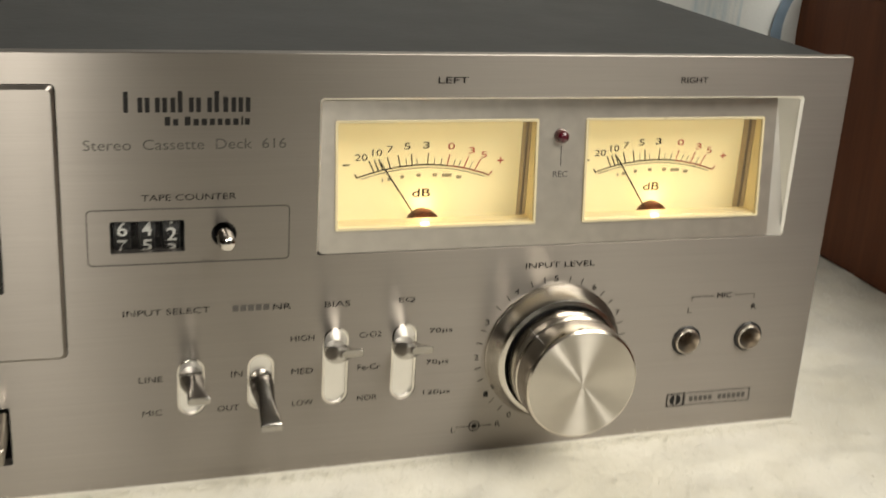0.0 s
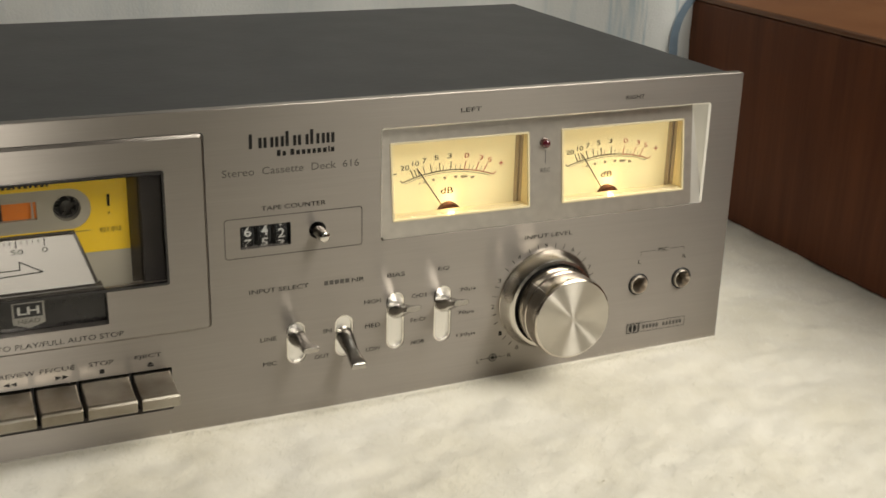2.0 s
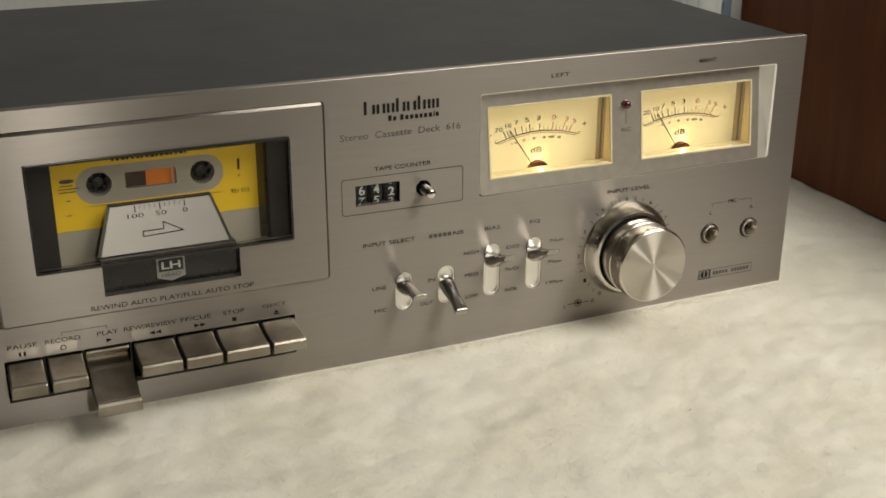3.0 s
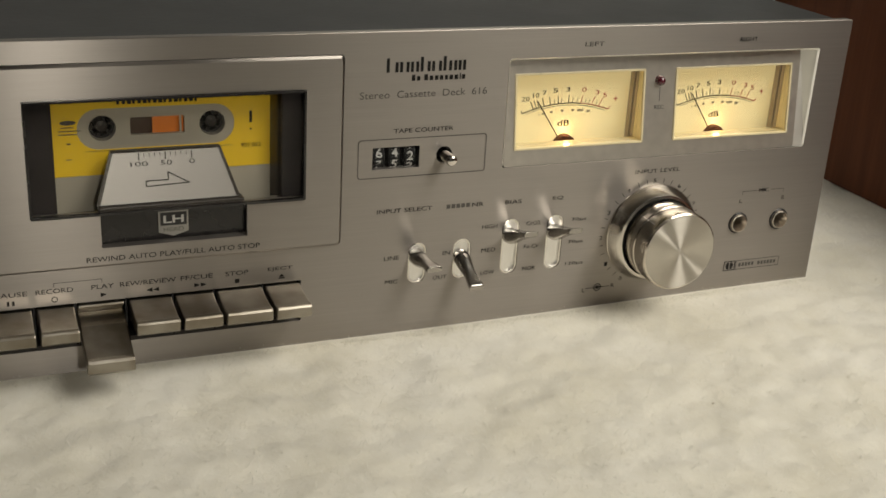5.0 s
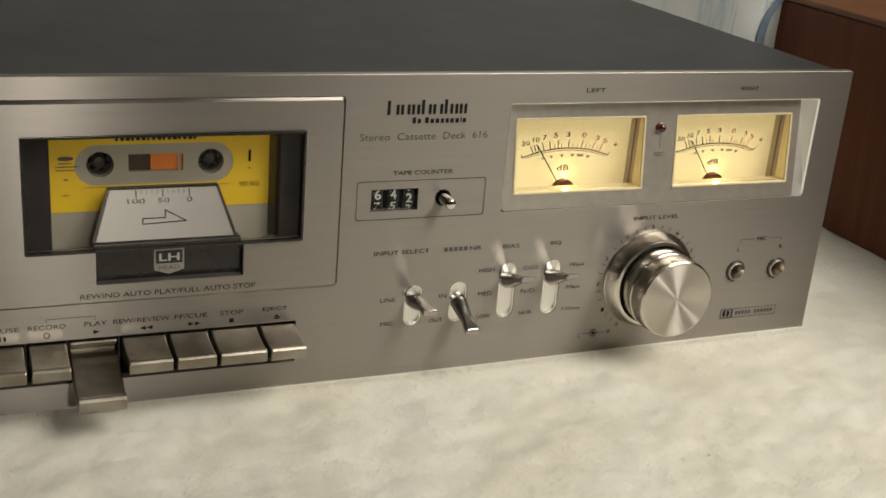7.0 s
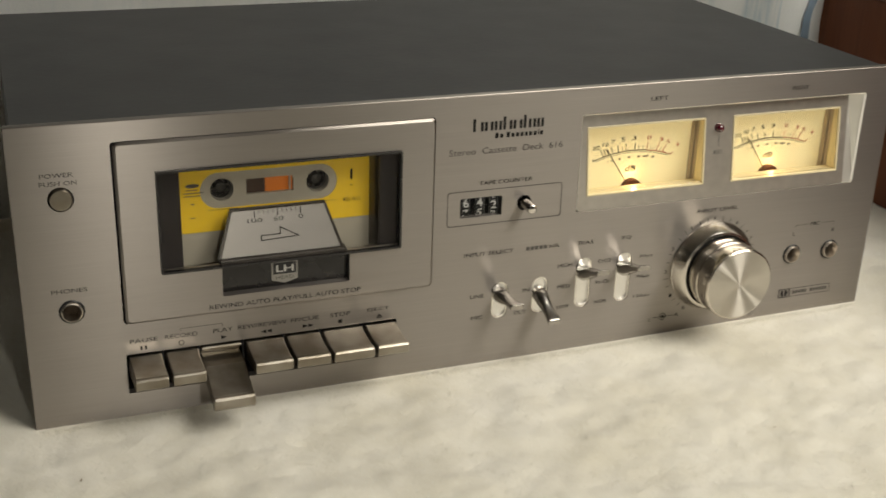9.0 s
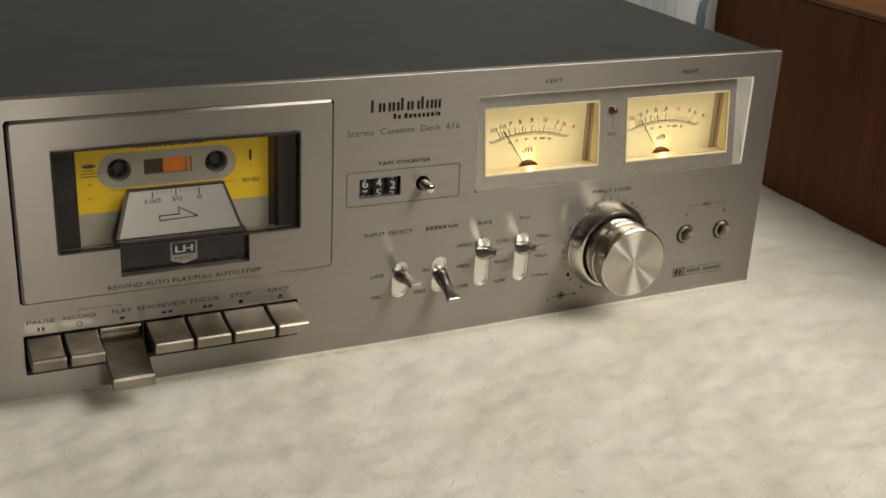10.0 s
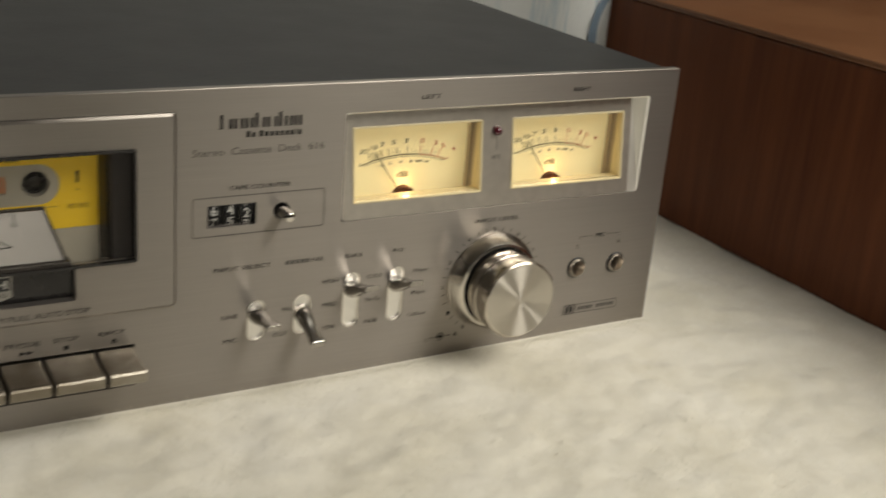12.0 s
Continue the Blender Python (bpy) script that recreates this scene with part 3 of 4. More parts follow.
# cassette door
def door():
    hole = [(78.0, 46.9), (132.3, 46.9), (132.3, 60.0), (155.2, 60.0), (155.2, 103.8), (53.6, 103.8), (53.6, 60.0), (78.0, 60.0)]
    d = part("cassette_door", plate(rr(38.5, 170.25, 39.2, 116.25, 1.7), [hole], -1.6, 3.0, (rr(39.5, 169.3, 40.2, 115.3, 1.4), 1.0)), ALU_DOOR, deck, "brushed aluminium door with a smoked window", 35)
    # dark box behind the window
    bm = bmesh.new()
    block(40, 169, 31, 33, 41, 115, into=bm), block(40, 52.5, 3.2, 31, 41, 115, into=bm), block(156, 169, 3.2, 31, 41, 115, into=bm)
    block(52.6, 155.9, 3.2, 31, 105, 115, into=bm), block(52.6, 155.9, 4.2, 31, 41, 46.9, into=bm)
    part("door_well", bm, WELL_BLACK, d)
    part("side_post", block(53.0, 63.6, 4.0, 11, 47.1, 104.9, 0.4), WELL_BLACK, d)
    part("side_post", block(147.2, 155.8, 4.0, 11, 47.1, 104.9, 0.4), WELL_BLACK, d)
    part("window_strip", block(142.8, 147.1, 4.4, 5.2, 60.4, 104.0), SMOKED_DARK, d).visible_shadow = False
    # smoked pane with a rounded front
    w = part("door_window", plate(rr(54.5, 154.3, 60.8, 102.9, 0.8), (), -2.5, -1.2, (rr(55.1, 153.7, 61.4, 102.3, 0.8), 0.6)), SMOKED, d, "smoked clear plastic window")
    w.visible_shadow = False
    part("window_rim", plate(rr(53.7, 155.1, 60.0, 103.7, 0.8), [rr(54.5, 154.3, 60.8, 102.9, 0.6)], -2.7, -0.4), BLACK_GLOSS, d)
    # sloping head cover with its scale and arrow
    bm = bmesh.new()
    lo, hi = ((78.4, 128.8, 0.4, 62.9), (84.2, 122.9, 5.4, 81.0))
    v = [bm.verts.new(p) for p in ((lo[0], lo[2], lo[3]), (lo[1], lo[2], lo[3]), (hi[1], hi[2], hi[3]), (hi[0], hi[2], hi[3]))]
    b = [bm.verts.new((p.co.x, p.co.y + 2.0, p.co.z - 0.5)) for p in v]
    bm.faces.new(v), bm.faces.new(b[::-1])
    for i in range(4):
        bm.faces.new((v[i], v[(i + 1) % 4], b[(i + 1) % 4], b[i]))
    hc = part("head_cover", bm, HEADPLATE, d, "satin silver sloping head cover")

    def on_slope(ob):
        for q in ob.data.vertices:
            t = (q.co.z / U - lo[3]) / (hi[3] - lo[3])
            q.co.y = (lo[2] + t * (hi[2] - lo[2]) - 0.15) * U
    for t, x in (("100", 93.4), ("50", 103.3), ("0", 112.8)):
        on_slope(lettering(t, x - 1.05 * len(t), x + 1.05 * len(t), 76.0, 77.7, hc, INK))
    bm = bmesh.new()
    for i in range(11):
        stroke([(93.4 + 1.94 * i, 80.5), (93.4 + 1.94 * i, 78.4 if i % 5 == 0 else 79.4)], 0.45 if i % 5 == 0 else 0.25, 0, False, bm)
    on_slope(part("scale_tick", bm, INK, hc))
    on_slope(part("arrow", stroke([(95.4, 68.6), (95.4, 70.6), (103.6, 70.6), (103.6, 73.4), (111.2, 69.2)], 0.45, 0, True), INK, hc))
    for s, x0, x1 in ((-1, lo[0], hi[0]), (1, lo[1], hi[1])):
        edge = bmesh.new()
        a = [edge.verts.new(p) for p in ((x0, lo[2] - 0.05, lo[3]), (x0 + s * 1.3, lo[2] + 0.1, lo[3]), (x1 + s * 1.0, hi[2] + 0.1, hi[3] + 0.6), (x1, hi[2] - 0.05, hi[3]))]
        b2 = [edge.verts.new((q.co.x, q.co.y + 1.8, q.co.z - 0.4)) for q in a]
        edge.faces.new(a), edge.faces.new(b2[::-1])
        for i in range(4):
            edge.faces.new((a[i], a[(i + 1) % 4], b2[(i + 1) % 4], b2[i]))
        part("dark_edge", edge, DARKGREY, d)
    part("dark_edge", block(83.4, 123.7, 5.3, 7.2, 81.05, 82.0, 0.2), DARKGREY, d)
    part("cover_lip", block(77.6, 131.4, -1.4, 4.0, 60.3, 62.6, 0.4), DARKGREY, d)
    part("emblem_plate", block(78.2, 132.1, 2.4, 4.0, 47.0, 60.0, 0.2), BLACK_GLOSS, d)
    # emblem under the window
    em = part("emblem", plate([(98.6, 51.6), (104.2, 49.8), (109.8, 51.6), (109.8, 60.0), (98.6, 60.0)], (), 1.9, 2.5), EMBLEM, d)
    part("emblem_field", plate(rr(99.3, 109.1, 54.3, 59.4), (), 1.6, 1.9), BLACK, em)
    lettering("LH", 100.4, 108.0, 55.3, 58.4, em, EMBLEM_LETTER, 1.5, bold=0.02)
    lettering("HEAD", 100.4, 108.0, 51.8, 53.4, em, INK_SOFT, 1.8)
    em.location = (0.7 * U, 0, -1.7 * U)
    lettering("REWIND AUTO PLAY/FULL AUTO STOP", 72.2, 137.2, 41.6, 43.6, d, INK, -1.75)
    d.location, d.scale = (0.2 * U, 0, 1.4 * U), (1.005, 1, 1)
    return d


EMBLEM = plain("dull_emblem_metal", (0.34, 0.33, 0.31), 0.4, 0.9, 0.05)
EMBLEM_LETTER = plain("pale_grey_enamel", (0.5, 0.49, 0.46), 0.4, 0.0, 0.05)
HEADPLATE = brushed("satin_head_plate", (0.32, 0.315, 0.32), 0.4, (60, 60, 2500), 0.3, relief=0.02)
door()


# the tape in the well: a thing of its own
def cassette():
    c = tagged(new("audio_cassette"), "yellow-labelled grey compact audio cassette behind the smoked window", "cassette")
    cx, hz = 101.9, 89.0
    hubs = (cx - 20.35, cx + 20.35)
    hole = [circle(x, hz, 4.9, 28) for x in hubs] + [rr(cx - 10.2, cx + 9.8, hz - 3.2, hz + 3.6, 0.4)]
    part("shell", plate(rr(cx - 48.0, cx + 48.0, 53.6, 114.6, 2.0), hole, 12.0, 20.6), SHELL, c)
    part("label", plate(rr(cx - 44, cx + 47, 71.2, 112.6, 1.0), [rr(cx - 29.4, cx + 28.8, hz - 8.0, hz + 7.6, 7.7, 10)], 11.7, 11.95), YELLOW, c, "yellow paper label")
    for x in hubs:
        h = part("hub", lathe([(4.8, 19.0), (4.8, 15.6), (3.9, 15.6), (3.9, 19.0)], x, hz, 28), BLACK, c)
        for k in range(6):
            bm = block(-0.5, 0.5, 15.8, 18.6, 2.8, 4.2)
            bmesh.ops.rotate(bm, cent=(0, 0, 0), matrix=Matrix.Rotation(math.pi / 3 * k + 0.3, 3, "Y"), verts=bm.verts)
            bmesh.ops.translate(bm, vec=(x, 0, hz), verts=bm.verts)
            part("tooth", bm, BLACK, h)
        part("spindle", lathe([(0, 14.6), (2.1, 15.0), (2.3, 30.5)], x + 0.8, hz + 1.3, 18), BLACK, deck)
    part("tape_pack", block(cx - 10.1, cx - 2.0, 13.6, 19, hz - 3.1, hz + 3.5), TAPE, c)
    part("tape_leader", block(cx - 1.9, cx + 9.7, 13.6, 19, hz - 3.1, hz + 3.5), ORANGE, c, "orange tape leader behind the window")
    part("window_bar", block(cx + 8.0, cx + 8.7, 12.2, 12.9, hz - 3.1, hz + 3.5), SHELL, c)
    lettering("1", 136.5, 137.5, 88.6, 93.2, c, INK, 11.5, bold=0.01)
    part("dot", patch(rr(136.6, 137.3, 85.6, 86.3), 11.5), INK, c)
    lettering("921 012", 133.2, 141.0, 78.7, 80.5, c, INK, 11.5, bold=0.01)
    for i in range(16):
        part("mark_bar", patch(rr(87.0 + 1.9 * i, 87.0 + 1.9 * i + 1.0 + 0.5 * ((i * 7) % 3) / 2, 98.0, 99.3), 11.5), INK, c)
    part("mark_bar", patch([(69.4 + 2.9 * math.cos(k / 2.5465), 91.8 + 0.9 * math.sin(k / 2.5465)) for k in range(16)], 11.5), INK_SOFT, c)
    for a, b, z, h in ((66.8, 71.4, 89.8, 0.4), (65.8, 74.0, 88.5, 0.4), (65.8, 72.6, 87.2, 0.4), (68.6, 70.0, 83.6, 0.5), (68.0, 70.2, 77.6, 0.4), (75.0, 88.0, 80.4, 0.2), (122.0, 130.0, 79.8, 0.2)):
        part("mark_bar", patch(rr(a, b, z, z + h), 11.5), INK_SOFT, c)
    part("ridge", block(127.0, 128.0, 11.3, 12, 55, 70), SHELL, c)
    c.location = (0.8 * U, 0, 1.3 * U)


cassette()


# piano keys
def key(x0, x1, pressed=False):
    if not pressed:
        prof = [(5.0, 24.9), (-0.6, 24.8), (-0.9, 25.7), (-1.8, 25.9), (-3.0, 25.4), (-8.0, 24.7), (-13.0, 24.3), (-17.2, 24.2), (-17.9, 24.7), (-18.6, 24.8), (-20.0, 24.5), (-20.6, 23.8), (-20.6, 20.4), (-19.6, 19.5), (5.0, 16.0)]
    else:
        prof = [(5.0, 25.8), (-1.0, 25.6), (-1.4, 25.0), (-1.2, 24.2), (2.5, 23.4), (3.0, 21.0), (-8.4, 20.4), (-9.6, 19.6), (-16.0, 17.5), (-22.0, 15.3), (-24.4, 14.7), (-25.3, 15.1), (-27.0, 14.9), (-27.8, 14.0), (-27.8, 10.2), (-26.6, 9.2), (-20.0, 11.0), (5.0, 14.0)]
    return part("piano_key", prism(prof, x0, x1, 0.55, 2), KEY, deck, "long pressed play key" if pressed else "", 20)


for a, b, down in ((38.9, 52.2, 0), (53.8, 67.3, 0), (68.5, 85.6, 1), (87.4, 103.5, 0), (104.9, 119.6, 0), (121.0, 138.9, 0), (140.3, 154.4, 0)):
    key(a, b, bool(down))
part("key_well", block(36, 157, 28, 33, 5, 36), BLACK, deck)
bm = bmesh.new()
block(36, 157, 4.2, 28, 26.8, 28, into=bm), block(36, 157, 4.2, 28, 7, 8.2, into=bm)
block(36.4, 37.8, 4.2, 28, 8.3, 26.7, into=bm), block(155.5, 156.9, 4.2, 28, 8.3, 26.7, into=bm)
part("key_frame", bm, BLACK, deck)
for x in (53.0, 67.9, 86.5, 104.2, 120.3, 139.6):
    part("key_divider", block(x - 0.35, x + 0.35, 0.6, 20, 9, 26.4), BLACK, deck)


# tape counter
def counter():
    bm = bmesh.new()
    block(180, 202.6, 14, 15, 68.4, 80, into=bm), block(180, 181.1, 4.1, 14, 68.4, 80, into=bm), block(201.4, 202.6, 4.1, 14, 68.4, 80, into=bm)
    block(181.2, 201.3, 4.1, 14, 79, 80, into=bm), block(181.2, 201.3, 4.1, 14, 68.4, 69.4, into=bm)
    well = part("tape_counter", bm, BLACK, deck, "black three-digit tape counter with white figures")
    well.location = (2.6 * U, 0, 1.1 * U)
    for i, row in enumerate((("6", 74.2, "7", 69.3), ("4", 74.2, "5", 69.3), ("1", 77.3, "2", 72.5, "3", 67.7))):
        x = 184.6 + 6.6 * i
        bm = lathe([(0, -2.4), (7.4, -2.4), (7.6, -2.2), (7.6, 2.2), (7.4, 2.4), (0, 2.4)], 0, 0, 36)
        bmesh.ops.rotate(bm, cent=(0, 0, 0), matrix=Matrix.Rotation(math.pi / 2, 3, "Z"), verts=bm.verts)
        bmesh.ops.translate(bm, vec=(x, 9.0, 74.2), verts=bm.verts)
        w = part("number_wheel", bm, BLACK, well)
        for d, z0 in zip(row[::2], row[1::2]):
            half = 0.45 if d == "1" else 1.35
            t = lettering(d, x - half, x + half, z0, z0 + 3.8, w, WHITE_INK, 1.2, bold=0.015)
            for q in t.data.vertices:
                dz = q.co.z / U - 74.2
                q.co.y = (9.0 - math.sqrt(7.75 ** 2 - dz * dz)) * U
    part("counter_window", block(181.4, 201.1, 0.5, 1.0, 69.7, 78.7), PANE_DULL, well).visible_shadow = False
    part("reset_socket", lathe([(3.45, 0.6), (3.45, 6), (0, 6)], 214.6, 75.4), BLACK, deck)
    part("reset_button", lathe([(2.3, 6), (2.3, -8.4), (2.0, -9.2), (1.4, -9.6), (0, -9.7)], 214.6, 75.4, 32), CHROME, deck, "chrome counter reset button", 40)


counter()


# lever switches
def lever(x, z, tip_x, tip_y, tip_z, slot):
    xs, a, b = slot
    liner = part("slot_liner", plate(rr(xs - 3.85, xs + 3.85, a + 0.15, b - 0.15, 3.8, 6), (), 1.3, 4.0), LINER, deck)
    part("slot_rim", plate(rr(xs - 3.95, xs + 3.95, a + 0.05, b - 0.05, 3.9, 8), [rr(xs - 3.3, xs + 3.3, a + 0.7, b - 0.7, 3.25, 8)], 0.35, 1.25), CHROME, liner, "bright metal slot rim")
    bm = bmesh.new()
    rings = []
    for t, rx, rz in ((-0.2, 3.5, 3.5), (0.08, 3.5, 3.5), (0.2, 3.4, 3.4), (0.34, 3.0, 3.0), (0.48, 2.6, 2.3), (0.62, 2.6, 1.7), (0.8, 2.9, 1.45), (0.965, 3.2, 1.3), (0.99, 3.1, 1.2), (1.0, 2.9, 1.0)):
        cx, cy, cz = x + (tip_x - x) * max(t, 0), tip_y * t, z + (tip_z - z) * max(t, 0)
        rings.append([bm.verts.new((cx + rx * math.copysign(abs(math.cos(q)) ** (1.0 - 0.6 * min(1, max(0, t - 0.3) / 0.5)), math.cos(q)), cy, cz + rz * math.copysign(abs(math.sin(q)) ** (1.0 - 0.6 * min(1, max(0, t - 0.3) / 0.5)), math.sin(q)))) for q in (2 * math.pi * k / 24 for k in range(24))])
    for p, q in zip(rings, rings[1:]):
        for i in range(24):
            bm.faces.new((p[i], p[(i + 1) % 24], q[(i + 1) % 24], q[i]))
    bm.faces.new(rings[0]), bm.faces.new(rings[-1])
    part("switch_lever", bm, LEVER, deck, "chrome flattened switch lever", 45)
    return liner


lever(205.1, 31.2, 205.7, -18.5, 33.2, SLOTS[0])
lever(225.3, 29.2, 226.4, -15.5, 21.4, SLOTS[1])
lever(247.6, 36.4, 248.9, -16.8, 43.8, SLOTS[2])
lever(268.8, 36.2, 269.4, -17.6, 43.8, SLOTS[3])


# input level knob: an outer ring and an inner cap
def knob():
    cx, cz = 317.4, 32.3
    k = part("level_knob", lathe([(22.6, 0.1), (22.6, -1.0), (22.2, -1.6), (20.6, -6.4), (19.8, -7.4), (18.6, -7.8), (17.9, -7.4), (17.6, -4.0)], cx, cz, 96), RING, deck, "chrome ring and turned aluminium input level knob", 30)
    part("knob_gap", lathe([(17.5, -4.0), (16.0, -5.0), (16.0, -9.0)], cx, cz, 64), BLACK, k)
    part("knob_body", lathe([(16.2, -8.2), (17.6, -8.6), (17.9, -9.2), (17.9, -15.6), (17.5, -16.0), (17.5, -16.6), (17.9, -17.0), (17.9, -23.6), (17.6, -24.5), (17.0, -25.0)], cx, cz, 96), TURNED_SIDE, k, "", 30)
    part("knob_face", lathe([(17.0, -25.0), (9.0, -25.05), (0, -25.1)], cx, cz, 96), TURNED, k, "turned aluminium knob face", 30)
    a = radians(135)
    part("pointer_mark", block(cx + 17.0 * math.cos(a) - 0.5, cx + 17.0 * math.cos(a) + 0.5, -22.5, -10.5, cz + 17.9 * math.sin(a) - 0.3, cz + 17.9 * math.sin(a) + 0.2), WHITE_INK, k)


knob()


# sockets and power button
SOCKET = plain("dull_socket_metal", (0.55, 0.50, 0.44), 0.33, 1.0, 0.1, 90)
BORE = plain("brown_socket_bore", (0.10, 0.075, 0.05), 0.5, 0.0, 0.2)


def socket(x, z, big, hole):
    s = part("socket", lathe([(big, 4.0), (big, -0.2), (big - 0.3, -0.5), (big - 0.7, -0.4)], x, z, 40), BLACK, deck)
    part("socket_ring", lathe([(big - 0.7, -0.4), (big - 0.9, -1.3), (big - 1.3, -1.5), (hole + 0.9, -0.4), (hole + 0.2, 2.0), (hole, 3.0), (hole, 9)], x, z, 40), SOCKET, s, "chrome socket ring", 40)
    part("socket_bore", lathe([(hole - 0.05, 4.2), (1.1, 7.0), (0, 7.2)], x, z, 24), BORE, s)


socket(364.9, 32.4, 5.1, 2.5)
socket(387.8, 32.4, 5.1, 2.5)
socket(18.5, 49.0, 5.0, 3.2)
part("button_socket", lathe([(4.95, 0.4), (4.95, 8), (0, 8.1)], 18.4, 96.5, 36), BLACK, deck)
pb = part("power_button", lathe([(4.4, 7), (4.4, -0.9), (4.0, -1.4)], 18.4, 96.5, 40), KEY, deck, "round dark metal power push button", 40)
part("button_face", lathe([(4.0, -1.4), (2, -1.45), (0, -1.5)], 18.4, 96.5, 40), KEY, pb)


# meter recess: a floor that leans back towards its top, with a rim round it
def lean(z):
    return 0.5 + (z - 67.7) / 46.2 * 5.7


def lean_back(ob):
    """Leans the front of a flat part with the recess floor."""
    for q in ob.data.vertices:
        if q.co.y / U < 6.0:
            q.co.y += (lean(q.co.z / U) - 4.6) * U
    return ob


def meters():
    o, f = rr(241.0, 394.8, 67.7, 113.9, 1.2), rr(241.8, 389.2, 67.9, 112.7, 1.2)
    # the right side takes a paler metal, standing in for light on it
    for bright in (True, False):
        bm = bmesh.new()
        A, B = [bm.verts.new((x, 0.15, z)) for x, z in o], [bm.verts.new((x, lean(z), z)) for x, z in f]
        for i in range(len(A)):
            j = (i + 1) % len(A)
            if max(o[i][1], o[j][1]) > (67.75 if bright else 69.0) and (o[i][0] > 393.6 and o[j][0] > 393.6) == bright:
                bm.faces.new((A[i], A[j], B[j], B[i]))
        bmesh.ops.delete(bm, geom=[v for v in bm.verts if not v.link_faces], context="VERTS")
        part("recess_rim", bm, ALU_RIM_LIT if bright else ALU_FLOOR, deck, "bevelled rim beside the meters, coloured as if lit" if bright else "")
    edge = bmesh.new()
    i0 = rr(241.5, 393.8, 67.7, 113.3, 1.0)
    A, B = [edge.verts.new((x, -0.12, z)) for x, z in o], [edge.verts.new((x, 0.4, z)) for x, z in i0]
    for i in range(len(A)):
        j = (i + 1) % len(A)
        if max(o[i][1], o[j][1]) > 69:
            edge.faces.new((A[i], A[j], B[j], B[i]))
    bmesh.ops.delete(edge, geom=[v for v in edge.verts if not v.link_faces], context="VERTS")
    part("recess_edge", edge, ALU_EDGE, deck, "thin bright cut edge of the meter recess")
    spans = ((246.3, 308.4, 276.2), (323.4, 385.0, 353.3))
    floor_holes = [rr(a + 0.5, b - 0.5, 75.1, 105.9) for a, b, _ in spans] + [circle(315.6, 101.0, 2.3, 20)]
    fl = lean_back(part("recess_floor", plate(f, floor_holes, 4.6, 5.6), ALU_FLOOR, deck))
    lean_back(part("line", stroke([(315.8, 98.0), (315.8, 92.2)], 0.25, 4.45), INK_SOFT, fl))
    lean_back(lettering("REC", 313.4, 318.2, 88.6, 90.4, fl, INK_SOFT, 4.45))
    part("record_lamp", lathe([(2.2, 6.0), (2.2, 3.9), (1.9, 2.7), (1.2, 1.9), (0, 1.6)], 315.6, 101.0, 28), RUBY, deck, "dark red record lamp, unlit", 60)
    for a, b, px in spans:
        m = lean_back(part("level_meter", plate(rr(a + 0.2, b - 0.2, 74.6, 106.2, 0.6), [rr(a + 0.9, b - 0.9, 75.3, 105.5, 0.3)], 4.0, 8.4), GOLD, deck, "backlit cream level meter with thin pale frame"))
        bm = bmesh.new()
        x0, x1, z0, z1 = a + 1.1, b - 1.1, 71.2, 105.3
        block(x0 - 1, x0, 8.5, 15.2, z0, z1, into=bm), block(x1, x1 + 1, 8.5, 10.4, z0, z1, into=bm), block(x1 - 0.5, x1 + 1, 11.0, 15.2, z0, z1, into=bm)
        block(x0 - 1, x1 + 1, 8.5, 15.2, z1, z1 + 1, into=bm)
        part("meter_case", bm, CASE, m)
        part("meter_sill", block(x0 - 1, x1 + 1, 8.5, 15.2, z0 - 1, z0), CREAM, m, "cream lit sill of the meter")
        part("case_groove", block(x1 + 0.6, x1 + 1, 10.45, 10.95, z0, z1), BLACK, m)
        part("dial", block(x0, x1, 14.2, 15.0, z0, z1), DIAL, m)
        lean_back(part("meter_window", block(a + 0.9, b - 0.9, 4.6, 5.1, 75.8, 105.3), PANE, m)).visible_shadow = False
        y, lift_z = 14.05, 1.2

        def arc(x, lift=0.0):
            return 89.0 + lift_z + lift - 60.0 + math.sqrt(60.0 ** 2 - x * x)

        def line(x0, x1, lift, n=20):
            return [(px + x0 + (x1 - x0) * i / n, arc(x0 + (x1 - x0) * i / n, lift)) for i in range(n + 1)]
        part("scale_line", stroke([(px - 21.4, arc(-20.6) + 0.9)] + line(-20.7, 7.0, 0), 0.4, y), INK, m)
        part("scale_line", stroke(line(7.0, 20.6, 0) + [(px + 21.6, arc(20.6) + 1.0)], 0.4, y), INK_RED, m)
        part("scale_line", stroke(line(-19.6, 19.4, -0.9), 0.22, y), INK_SOFT, m)
        ink, red, soft = bmesh.new(), bmesh.new(), bmesh.new()
        for x, long, bm in ((-15.6, 1, ink), (-14.2, 0.95, ink), (-13.0, 0.95, ink), (-10.6, 1, ink), (-7.6, 1, ink), (-3.9, 1, ink), (0.9, 1, ink), (7.0, 1, red), (12.4, 1, red), (15.9, 1, red),
                            (-5.6, 0.6, soft), (-2.4, 0.6, soft), (2.9, 0.6, soft), (5.0, 0.6, soft), (9.0, 0.6, soft), (10.7, 0.6, soft), (14.2, 0.6, soft)):
            s = x / 40.0
            stroke([(px + x, arc(x)), (px + x + 3.4 * long * s * 1.25, arc(x) + 3.4 * long)], 0.34 if bm is not soft else 0.22, y, False, bm)
        for bm, mat in ((ink, INK), (red, INK_RED), (soft, INK_SOFT)):
            part("scale_tick", bm, mat, m)
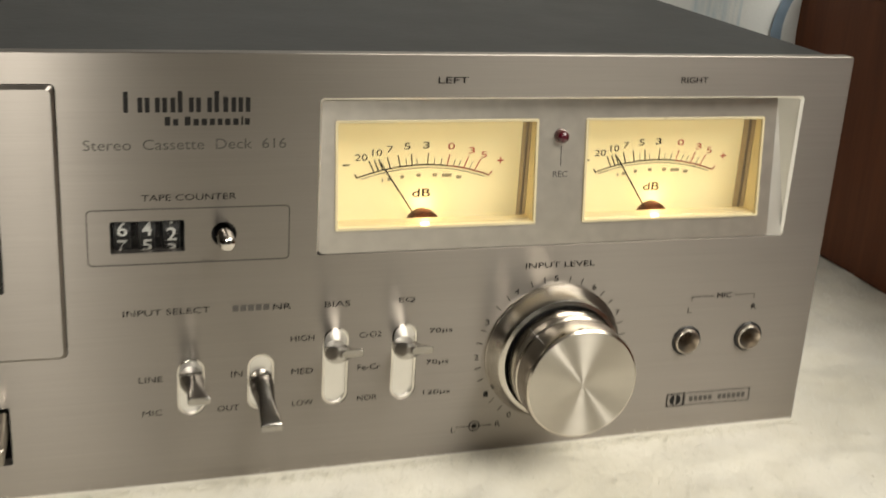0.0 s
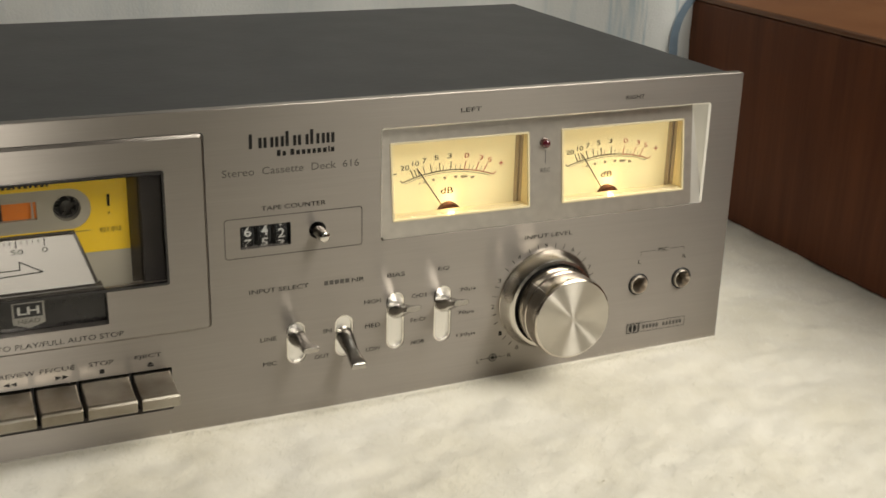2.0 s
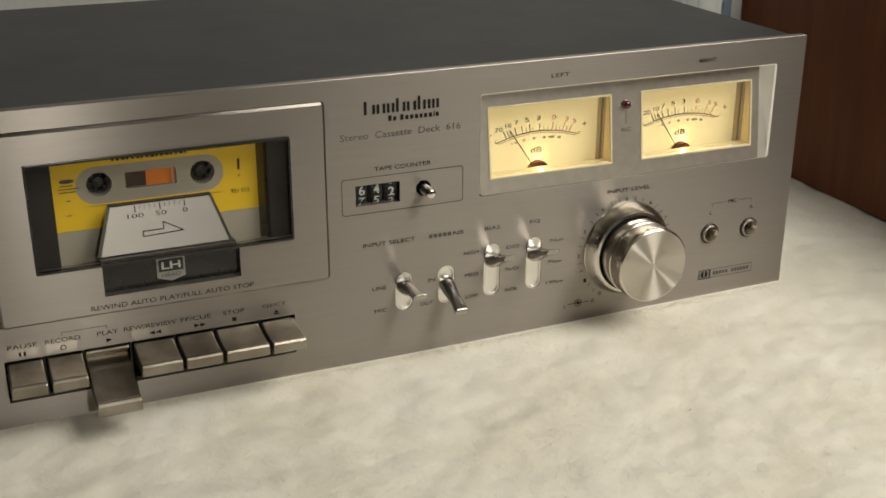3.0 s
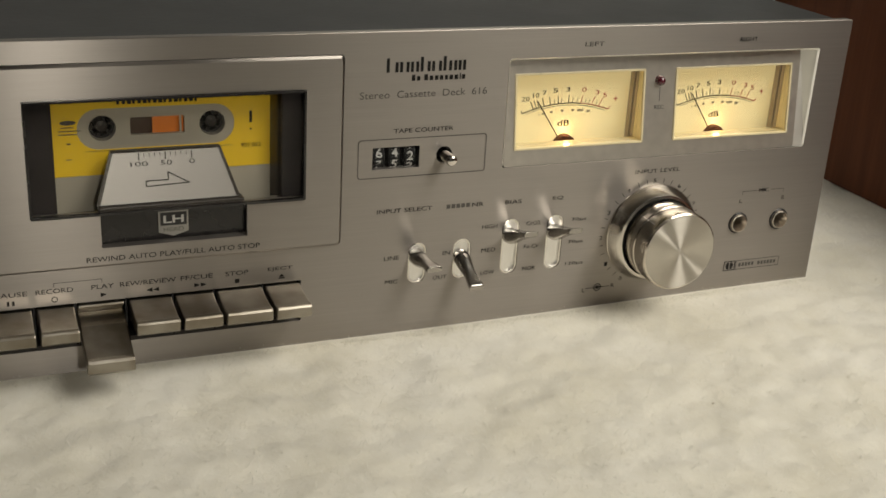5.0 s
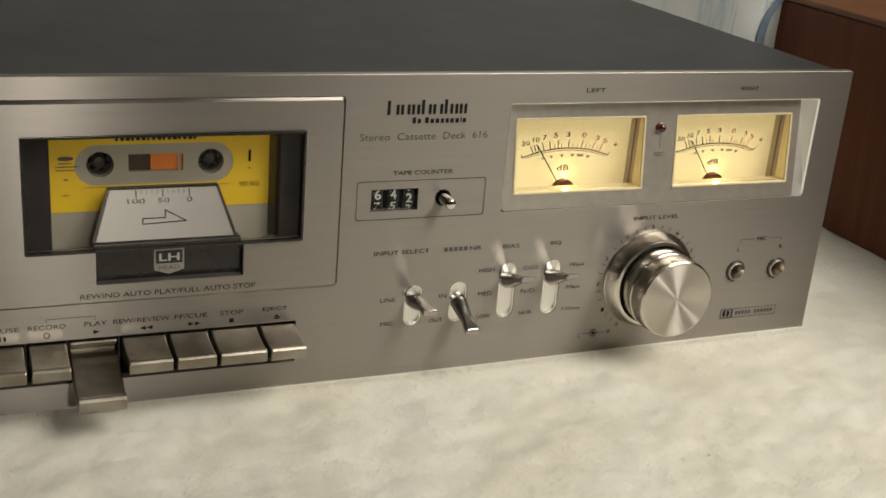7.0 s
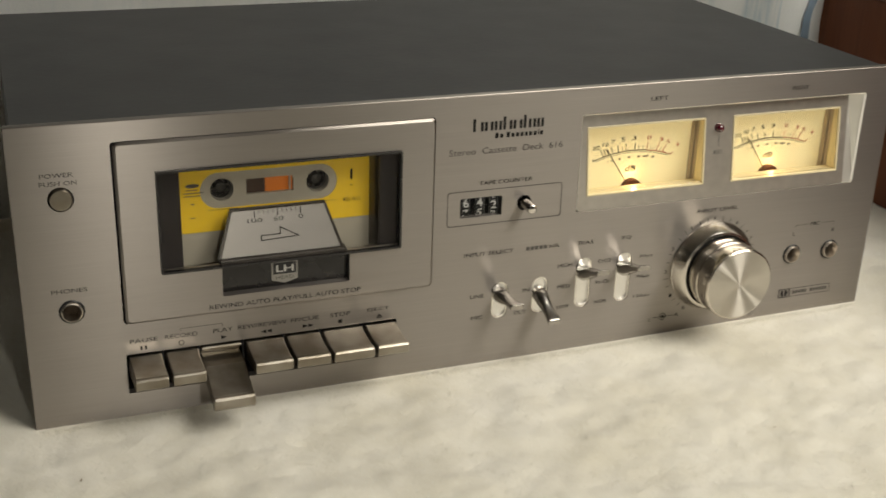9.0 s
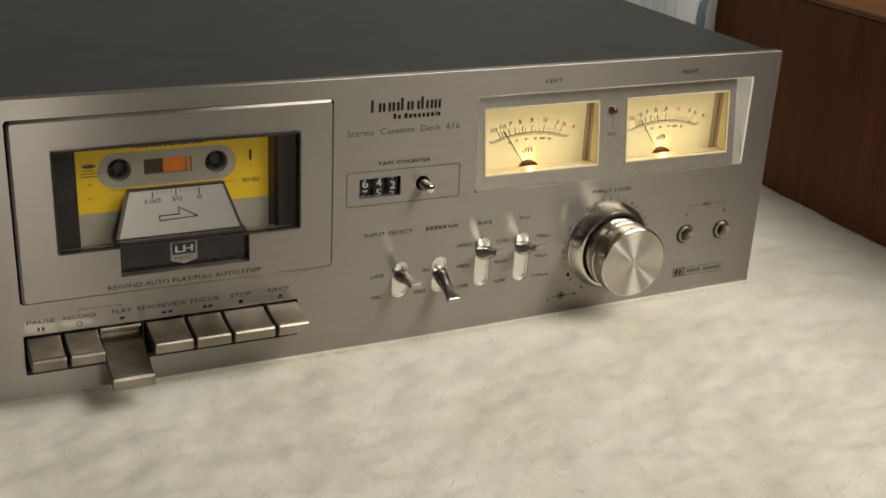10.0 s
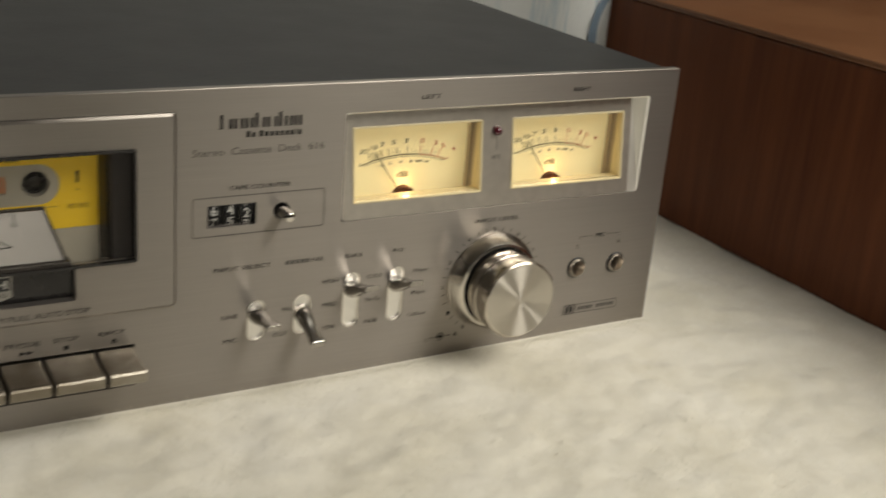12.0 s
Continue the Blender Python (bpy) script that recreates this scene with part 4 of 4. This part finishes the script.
        for t, x, z, half, mat in (("20", -19.0, 90.6, 1.9, INK), ("10", -14.2, 92.0, 1.5, INK), ("7", -10.3, 93.0, 0.9, INK), ("5", -5.0, 93.8, 1.0, INK), ("3", 0.9, 94.1, 1.0, INK), ("0", 8.8, 93.6, 1.1, INK_RED), ("3", 15.4, 92.2, 1.0, INK_RED), ("5", 19.4, 90.8, 1.0, INK_RED)):
            lettering(t, px + x - 0.7 - half, px + x - 0.7 + half, z + lift_z, z + lift_z + 2.0, m, mat, y)
        bm = patch(rr(px + 23.0, px + 25.2, 90.9, 91.3), y)
        patch(rr(px + 23.9, px + 24.3, 90.0, 92.2), y - 0.05, bm)
        part("plus_sign", bm, INK_RED, m)
        part("minus_sign", patch(rr(px - 25.2, px - 23.2, 90.3, 90.7), y), INK, m)
        lettering("dB", px - 3.5, px + 2.3, 80.1, 82.7, m, INK, y, bold=0.01)
        bm = bmesh.new()
        for x, w in ((-13.2, 0.5), (-11.4, 1.2), (-7.4, 1.2), (-2.4, 1.4), (2.6, 1.6), (5.6, 3.4), (10.2, 1.8)):
            patch(rr(px + x, px + x + w * 0.9, arc(x) - 3.7, arc(x) - 2.7), y, bm)
        part("mark_bar", bm, INK_PALE, m)
        # needle and pivot cover
        part("needle", stroke([(px - 0.6, 71.6), (px - 14.2, 91.6)], 0.46, 12.9), INK, m)
        part("pivot_cover", lathe([(0, 10.9), (3.0, 10.9), (5.0, 11.3), (5.3, 11.9), (5.3, 14.1)], px, 71.4, 40), COPPER, m, "coppery brown pivot cover", 40)
        part("lower_lip", block(px - 9, px + 9, 8.7, 10.4, 73.6, 74.3), LIP, m, "pinkish copper lip before the pivot")
        bulb = bpy.data.lights.new("meter_bulb", "POINT")
        bulb.energy, bulb.color, bulb.shadow_soft_size = METER_WATTS, (1.0, 0.62, 0.25), 0.0015
        lb = new("meter_bulb", bulb)
        lb.location = (px * U, 10.6 * U, 78.2 * U)
        lb.parent = m


METER_WATTS = 0.0026
LIP = plain("pale_copper_lip", (0.72, 0.50, 0.38), 0.3, 0.5, 0.06)
CREAM = plain("cream_paint", (0.80, 0.72, 0.48), 0.5, 0.0, 0.05)
GOLD = plain("cream_meter_frame", (0.80, 0.70, 0.45), 0.3, 0.15, 0.05)
CASE = plain("grey_meter_case", (0.40, 0.34, 0.27), 0.4, 0.0, 0.05)
# lit copy of the rim's aluminium: the brightness is in the colour
ALU_RIM_LIT = plain("lit_rim_aluminium", (0.93, 0.91, 0.86), 0.45, 1.0, 0.04)
meters()
